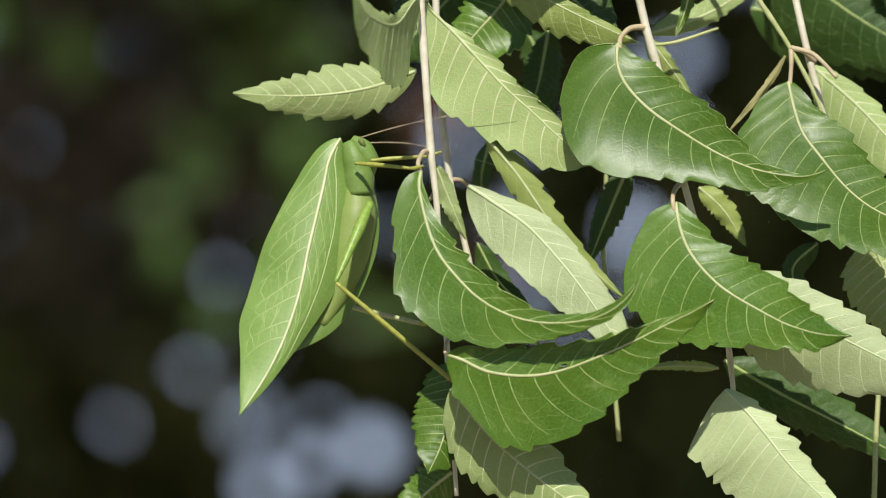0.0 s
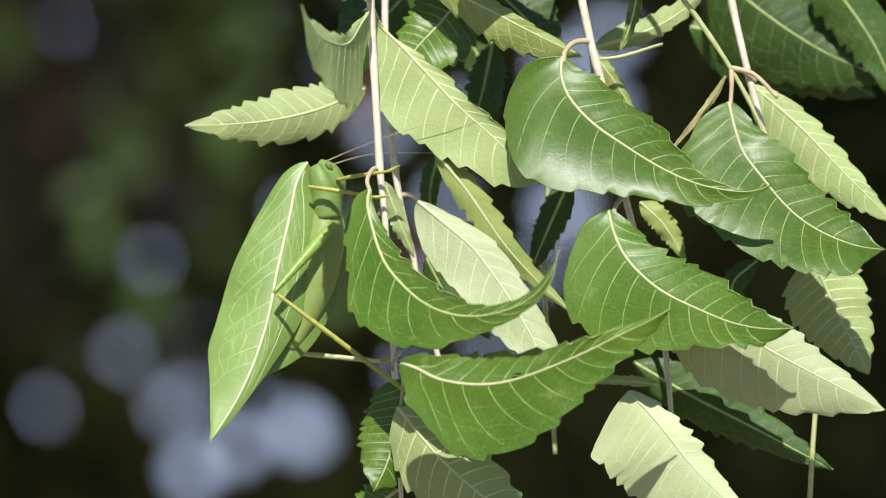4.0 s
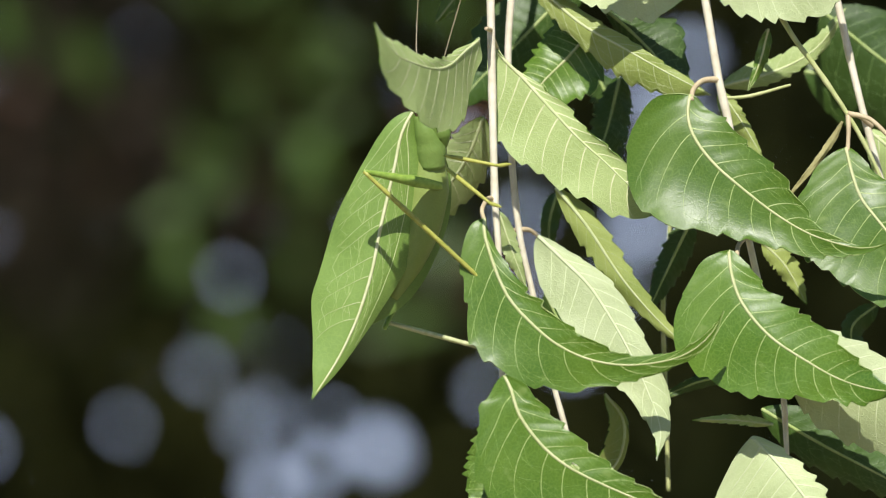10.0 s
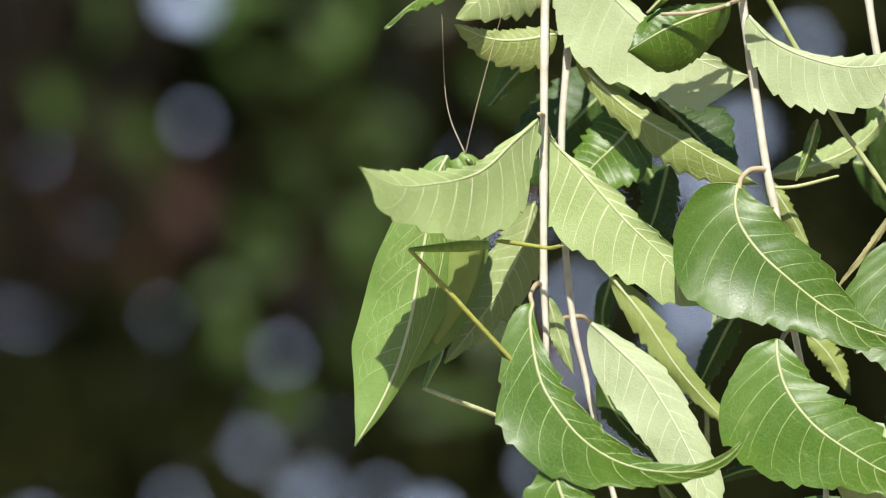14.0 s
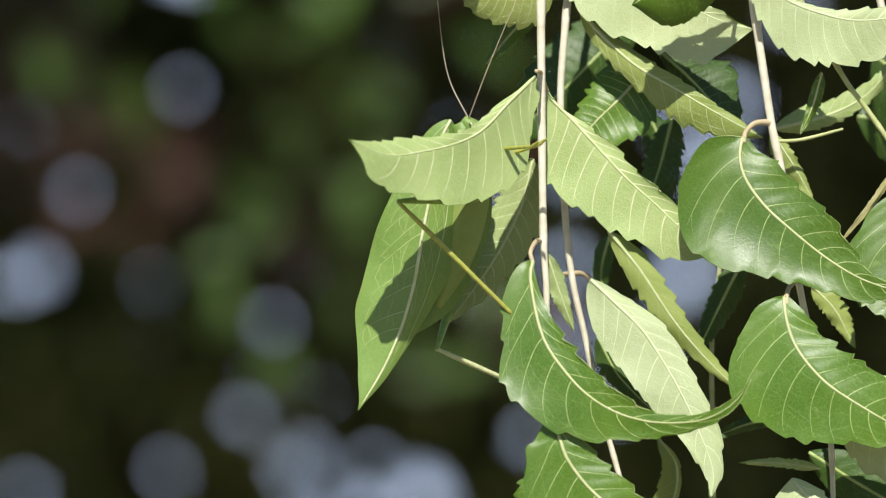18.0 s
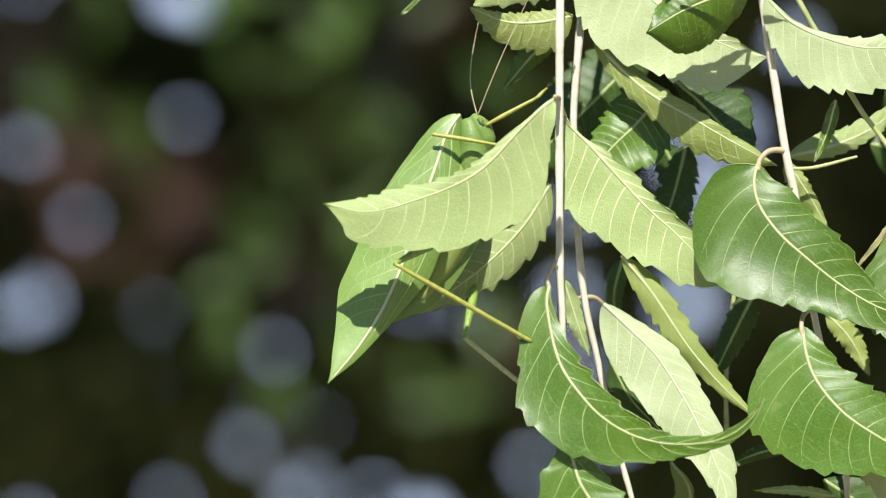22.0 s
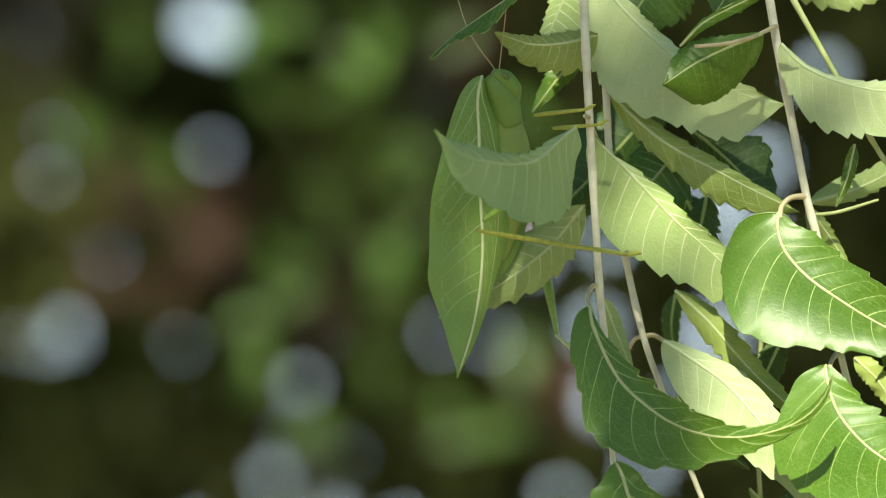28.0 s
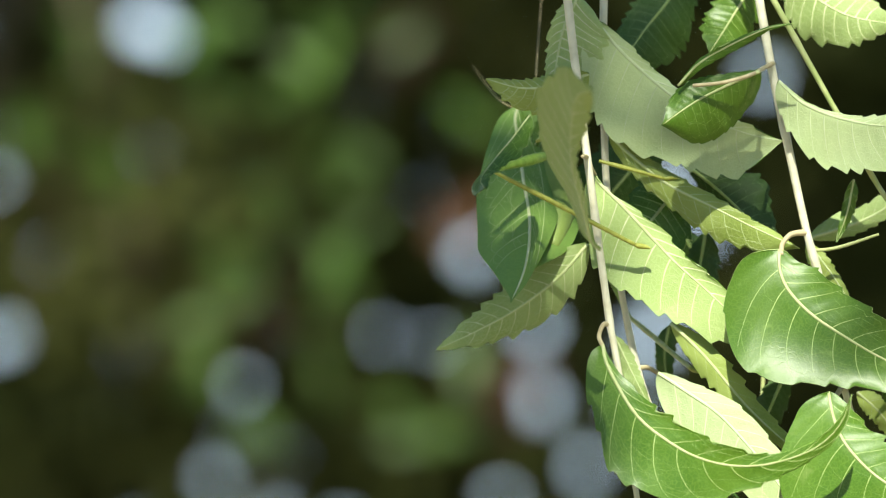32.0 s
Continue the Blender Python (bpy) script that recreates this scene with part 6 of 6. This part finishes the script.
    walk(femur_near, [
        (0, pose(0.01678, -0.00301, 0.0178, 168.4, 21.35, 6.86)),
        (1, pose(0.01887, -0.00303, 0.01891, 175.46, 29.74, 10.06)),
        (2, pose(0.01897, -0.00302, 0.01811, 177.95, 36.45, 13.05)),
        (3, pose(0.01872, -0.00301, 0.01842, 188.52, 44.79, 16.54)),
        (3.5, pose(0.01722, -0.00301, 0.01866, 181.55, 37.07, 12.51)),
        (5.5, pose(0.01449, -0.00297, 0.01609, 169.29, 48.02, 16.09)),
        (6, pose(0.01742, -0.00295, 0.01348, 168.93, 48.58, 15.17)),
        (7, pose(0.01638, -0.00298, 0.01636, 161.53, 48.9, 8.09)),
        (8, pose(0.01613, -0.003, 0.01462, 182.11, 87.18, 45.13)),
        (9, pose(0.01621, -0.002, 0.015, -37.79, 78.37, 180)),
        (10, pose(0.01636, -0.002, 0.01664, -38.61, 80.61, 180)),
        (11, pose(0.01842, -0.002, 0.01638, 139.2, 82.73, 0)),
        (12, pose(0.01699, -0.002, 0.01915, 140.28, 89.18, 0)),
        (13, pose(0.01926, -0.002, 0.01246, 141.37, 86.83, 0)),
        (16, pose(0.0164, -0.002, 0.01445, 139.39, 86.42, 0)),
        (17, pose(0.01638, -0.002, 0.01459, 139.39, 86.63, 0)),
        (18, pose(0.0155, -0.002, 0.01564, 142.96, 87.27, 0)),
        (19, pose(0.0162, -0.002, 0.00879, -42.15, 85.3, 180)),
        (20, pose(0.01694, -0.002, 0.00489, 132.12, 80.58, 0)),
        (21, pose(0.00848, -0.002, 0.00716, 124.45, 53.95, 0)),
        (22, pose(0.00934, -0.00291, 0.00383, 142.99, 51.02, 15.23)),
        (23, pose(0.01307, -0.00278, 0.00431, 176.33, 58.03, 40.34)),
        (24, pose(0.01437, -0.00275, 0.00428, 150.34, 28.33, 14.56)),
        (25, pose(0.00989, -0.00279, 0.00354, 167.73, 60.84, 40.71)),
        (26, pose(0.01475, -0.00293, 0.00307, 139.26, 56.69, 15.56)),
        (28.5, pose(0.01493, -0.00553, 0.00939, 119.43, 72.68, -37.88)),
        (29, pose(0.01836, -0.00563, 0.01742, 147.38, 78.1, -48.92)),
        (30, pose(0.00864, -0.01404, 0.01261, -107.91, 64.91, 65.81)),
        (31, pose(0.01657, -0.01383, 0.00834, -107.25, 53.75, 75.98)),
        (32, pose(0.00699, -0.01126, 0.00488, -136.2, 44.72, 76.24))])
    walk(tibia_near, [
        (0, pose(0.00906, -0.00869, -0.00356, -147.25, -47.63, -19.58)),
        (1, pose(0.00779, -0.00687, -0.00135, -150.42, -49.1, -20.67)),
        (2, pose(0.00562, -0.00697, -0.00071, -149.79, -51.22, -22.37)),
        (3, pose(0.0021, -0.00432, 0.002, 204.56, -54.05, -23.29)),
        (3.5, pose(0.00331, -0.00545, -1e-05, 207.04, -54.02, -23.26)),
        (5.5, pose(-0.00074, -0.01189, 0.0007, -154.92, -30.95, -8.6)),
        (6, pose(0.00196, -0.0118, -0.00172, -156.78, -33.67, -8.85)),
        (7, pose(0.00085, -0.01267, 0.00176, -166.17, -32.83, -4.54)),
        (8, pose(-0.00096, -0.01895, 0.01348, -166.49, -30.67, -1.19)),
        (9, pose(-0.00191, -0.01635, 0.01873, -170.9, -48.42, 0)),
        (10, pose(-0.00169, -0.01661, 0.01963, -170.53, -48.42, 0)),
        (11, pose(0.00084, -0.0173, 0.01414, -169.86, -48.69, 0)),
        (12, pose(-0.00102, -0.01696, 0.01889, -170.5, -44.37, 0)),
        (13, pose(0.00099, -0.01662, 0.01145, -170.55, -41.89, 0)),
        (16, pose(-0.00134, -0.01724, 0.01334, -169.99, -42.96, 0)),
        (17, pose(-0.00136, -0.01724, 0.01354, -169.99, -42.75, 0)),
        (18, pose(-0.00317, -0.0161, 0.01475, -171.74, -44.84, 0)),
        (19, pose(-0.0011, -0.01771, 0.01021, -169.65, -44.71, 0)),
        (20, pose(0.00145, -0.01937, 0.00232, -166.75, -56.56, 0)),
        (21, pose(-0.00223, -0.02131, -0.00063, -164.47, -64.8, 0)),
        (22, pose(-0.00098, -0.02033, -0.00794, -135.13, -64.86, -26.93)),
        (23, pose(-0.00107, -0.01676, -0.00806, -128.58, -52.32, -31.54)),
        (24, pose(0.00794, -0.01639, -0.01362, -129.65, -41.47, -24.33)),
        (25, pose(-0.00201, -0.01959, -0.00761, -136.01, -35.76, -15.2)),
        (26, pose(0.00456, -0.02163, -0.00668, -151.75, -33.6, -6.73)),
        (28.5, pose(-0.00626, -0.01488, 0.00597, 161.71, -72.94, 4.51)),
        (29, pose(-0.00383, 0.00062, 0.01336, 139.83, -70.37, 1.41)),
        (30, pose(-0.01435, -0.01085, 0.00956, -148.06, -51.76, -65.28)),
        (31, pose(-0.00648, -0.01385, 0.00424, -147.98, -36.58, -49.33)),
        (32, pose(-0.01157, -0.01895, -0.00712, -124.24, -26.69, -52.74))])
    walk(femur_far, [
        (0, pose(0.01594, 0.01721, 0.01569, 198.23, 20.8, 6.67)),
        (6, pose(0.0108, 0.01802, 0.00379, 162.31, 33.94, 8.94)),
        (7, pose(0.0098, 0.01871, 0.00595, 187.71, 24.79, 3.25)),
        (8, pose(0.00935, 0.01898, 0.00019, 182.34, 31.32, 1.22)),
        (9, pose(0.00973, 0.02, 0.00093, 180, 30.1, 0)),
        (11, pose(0.00944, 0.02, -0.00901, 126.31, 15.92, 0)),
        (13, pose(0.00833, 0.02, -0.0109, 129.56, 23.92, 0)),
        (16, pose(0.00593, 0.02, -0.01217, 119.96, 21.7, 0)),
        (19, pose(0.01247, 0.02, -0.00642, 142.75, 13.58, 0)),
        (21, pose(0.01822, 0.02, -0.00416, 145.54, 4.75, 0)),
        (23, pose(0.01813, 0.01644, -5e-05, 157.82, 3.46, 1.4)),
        (24, pose(-0.00399, 0.01599, -0.00559, 138.97, -22.99, -11.41)),
        (26, pose(0.01731, 0.01848, -0.02286, 152.67, -22.05, -4.1)),
        (29, pose(0.01933, 0.01463, -0.00462, 173.42, 13.99, -18.46)),
        (30, pose(0.01952, 0.01035, 0.00763, -153.83, 16.56, -21)),
        (31, pose(0.02328, 0.00987, 0.01195, -142.67, 12.99, -6.67)),
        (32, pose(0.02358, 0.02029, 0.00045, -167.14, 1.09, -21.54))])
    walk(tibia_far, [
        (0, pose(0.00948, 0.02193, 0.00024, 202.85, -69.21, -53.66)),
        (6, pose(0.00248, 0.01136, -0.00996, -90.25, -76.81, -80.09)),
        (7, pose(0.00246, 0.02063, -0.00969, 215.74, -82.67, -72.58)),
        (8, pose(0.0003, 0.01949, -0.01465, 163.75, -77.48, -9.05)),
        (9, pose(0.00101, 0.02, -0.01412, 160.16, -72.37, 0)),
        (11, pose(0.00661, 0.00598, -0.01891, -163.99, -79.56, 0)),
        (13, pose(0.00383, 0.00659, -0.02103, -165.07, -68.72, 0)),
        (16, pose(0.00271, 0.00493, -0.02024, -160.33, -69.65, 0)),
        (19, pose(0.00922, 0.00947, -0.01987, -171.03, -63.15, 0)),
        (21, pose(0.01703, 0.01016, -0.01845, -173.8, -61.45, 0)),
        (23, pose(0.01732, 0.00985, -0.01612, -126.72, -50.86, -29.77)),
        (24, pose(-0.00123, 0.00378, -0.01766, -122.4, -52.28, -37.08)),
        (26, pose(0.02252, 0.0101, -0.03718, -162.89, 16.2, 2.94)),
        (29, pose(0.01474, 0.01406, -0.02139, 116.42, -50.23, -9.14)),
        (30, pose(0.01811, 0.01911, -0.00733, 137.23, -20.25, -38.89)),
        (31, pose(0.02142, 0.0207, -0.00153, 179.25, -18.14, -30.29)),
        (32, pose(0.02471, 0.02401, -0.0165, -168.77, -17.8, -41.31))])
    walk(foreleg, [
        (0, pose(0.01666, -0.004, 0.02813, 0, -84.7, 180)),
        (1, pose(0.01634, -0.004, 0.02944, 0, -89.88, 180)),
        (2, pose(0.01616, -0.004, 0.03013, 178.08, -85.09, 0)),
        (3, pose(0.01554, -0.004, 0.0301, -18.99, -84.95, 180)),
        (6, pose(0.01869, -0.004, 0.02705, 146.24, -75.94, 0)),
        (7, pose(0.01818, -0.004, 0.02912, 0, -48.99, 180)),
        (8, pose(0.01654, -0.004, 0.02402, -11.03, -72.94, 180)),
        (9, pose(0.01648, -0.004, 0.0239, -24.6, -79.92, 180)),
        (11, pose(0.01881, -0.004, 0.02378, 159.77, -65.27, 0)),
        (13, pose(0.02059, -0.004, 0.01377, 163.06, -80.86, 0)),
        (16, pose(0.02039, -0.004, 0.01503, 151.75, -82.79, 0)),
        (19, pose(0.01664, -0.004, 0.03005, -34.58, -66.16, 180)),
        (21, pose(0.01294, -0.004, 0.0334, -16.11, -65.37, 180)),
        (23, pose(0.01873, -0.004, 0.02946, 0, -44.65, 180)),
        (24, pose(0.01679, -0.004, 0.02879, 180, -76.77, 0)),
        (26, pose(0.01789, -0.004, 0.0256, 143.33, -85.05, 0)),
        (29, pose(0.02334, -0.00938, 0.01625, 111.89, -75.76, 9.29)),
        (30, pose(-0.00445, -0.01399, 0.02139, -53.91, -58.45, -159.52)),
        (31, pose(0.00561, -0.02054, 0.01797, -158.81, -52.04, -86.29)),
        (32, pose(0.00422, -0.01479, 0.00639, -140.15, -44.59, -102.26))])
    walk(midleg, [
        (0, pose(0.01312, -0.006, 0.02672, 148.46, -74.17, 0)),
        (1, pose(0.01149, -0.006, 0.02719, 180, -79.32, 0)),
        (2, pose(0.0105, -0.006, 0.02764, 158.9, -77.77, 0)),
        (3, pose(0.00877, -0.006, 0.02737, 180, -82.41, 0)),
        (6, pose(0.01194, -0.006, 0.02655, 153.94, -67.6, 0)),
        (7, pose(0.00965, -0.006, 0.02628, 160.48, -67.67, 0)),
        (8, pose(0.01571, -0.006, 0.02004, 143.95, -48.86, 0)),
        (9, pose(0.01648, -0.006, 0.0183, 153.24, -45, 0)),
        (11, pose(0.01955, -0.006, 0.02317, 132.74, -67.53, 0)),
        (13, pose(0.02126, -0.006, 0.01374, 136.6, -79.82, 0)),
        (16, pose(0.02238, -0.006, 0.01498, 126.53, -81.14, 0)),
        (19, pose(0.01533, -0.006, 0.03069, -59.2, -81.72, 180)),
        (21, pose(0.00325, -0.006, 0.02837, 0, -86.62, 180)),
        (23, pose(0.00472, -0.006, 0.02696, 177.11, -84.64, 0)),
        (24, pose(0.01413, -0.006, 0.02638, 180, -88.13, 0)),
        (26, pose(0.01589, -0.006, 0.02545, 139.86, -84.58, 0)),
        (29, pose(0.01897, -0.01036, 0.01455, 101.5, -77.64, 13.83)),
        (30, pose(0.0068, -0.01268, 0.00251, -119.62, -63.96, -136.24)),
        (31, pose(0.01478, -0.0095, -0.00341, -143.07, 10.39, -8.69)),
        (32, pose(0.01723, -0.01391, -0.00227, -121.9, -33.7, -64.34))])
    walk(shade_branch, [
        (0, pose(-0.52628, -1.1361, 2.84802, 0, 0, 0)),
        (16, pose(-0.55192, -1.1361, 2.87915, 0, 0, 0)),
        (21.9, pose(-0.51453, -1.1361, 2.86227, 0, 0, 0)),
        (22.5, pose(-0.32, -1.1361, 2.835, 0, 0, 0)),
        (23, pose(-0.152, -1.1361, 2.82, 0, 0, 0)),
        (23.5, pose(-0.115, -1.1361, 2.815, 0, 0, 0)),
        (24, pose(-0.096, -1.1361, 2.808, 0, 0, 0)),
        (25, pose(-0.08655, -1.1361, 2.80805, 0, 0, 0)),
        (26, pose(-0.04625, -1.1361, 2.77935, 0, 0, 0)),
        (26.5, pose(-0.05389, -1.1361, 2.78579, 0, 0, 0)),
        (28.5, pose(-0.098, -1.1361, 2.843, 0, 0, 0)),
        (30, pose(-0.110, -1.1361, 2.843, 0, 0, 0)),
        (32, pose(-0.106, -1.1361, 2.845, 0, 0, 0))])
    walk(hedge_bough, [
        (0, pose(-0.57508, 3.9, 1.54865, 0, 0, 0)),
        (26, pose(-0.63432, 3.9, 1.6363, 0, 0, 0)),
        (26.5, pose(-0.62324, 3.9, 1.63534, 0, 0, 0)),
        (28.5, pose(-0.41614, 3.9, 1.61367, 0, 0, 0)),
        (29, pose(-0.36123, 3.9, 1.6233, 0, 0, 0)),
        (30, pose(-0.31644, 3.9, 1.6103, 0, 0, 0)),
        (31, pose(-0.31018, 3.9, 1.61367, 0, 0, 0)),
        (32, pose(-0.29476, 3.9, 1.60741, 0, 0, 0))])
    walk(dark_bough, [
        (0, pose(-0.318, 3.95, 1.60, 0, 0, 0)),
        (3.5, pose(-0.312, 3.95, 1.605, 0, 2, 0)),
        (8, pose(-0.322, 3.95, 1.61, 0, 0, 0)),
        (10, pose(-0.345, 3.95, 1.62, 0, 4, 0)),
        (13, pose(-0.40, 3.95, 1.66, 0, 9, 0)),
        (17, pose(-0.45, 3.95, 1.70, 0, 14, 0)),
        (24, pose(-0.50, 3.95, 1.74, 0, 18, 0)),
        (32, pose(-0.51, 3.95, 1.75, 0, 19, 0))])
    for (feeler, b), turns in zip(feelers, ((62, 58, 70, 66, 10, 0, -6, 4, -4, 0), (100, 96, 104, 98, 40, 14, 0, -6, 6, 0))):
        walk(feeler, [(t, pose(*b, 0, a, 0)) for t, a in zip((0, 1.5, 3, 3.5, 5.5, 7, 12, 18, 24, 32), turns)])


motions()
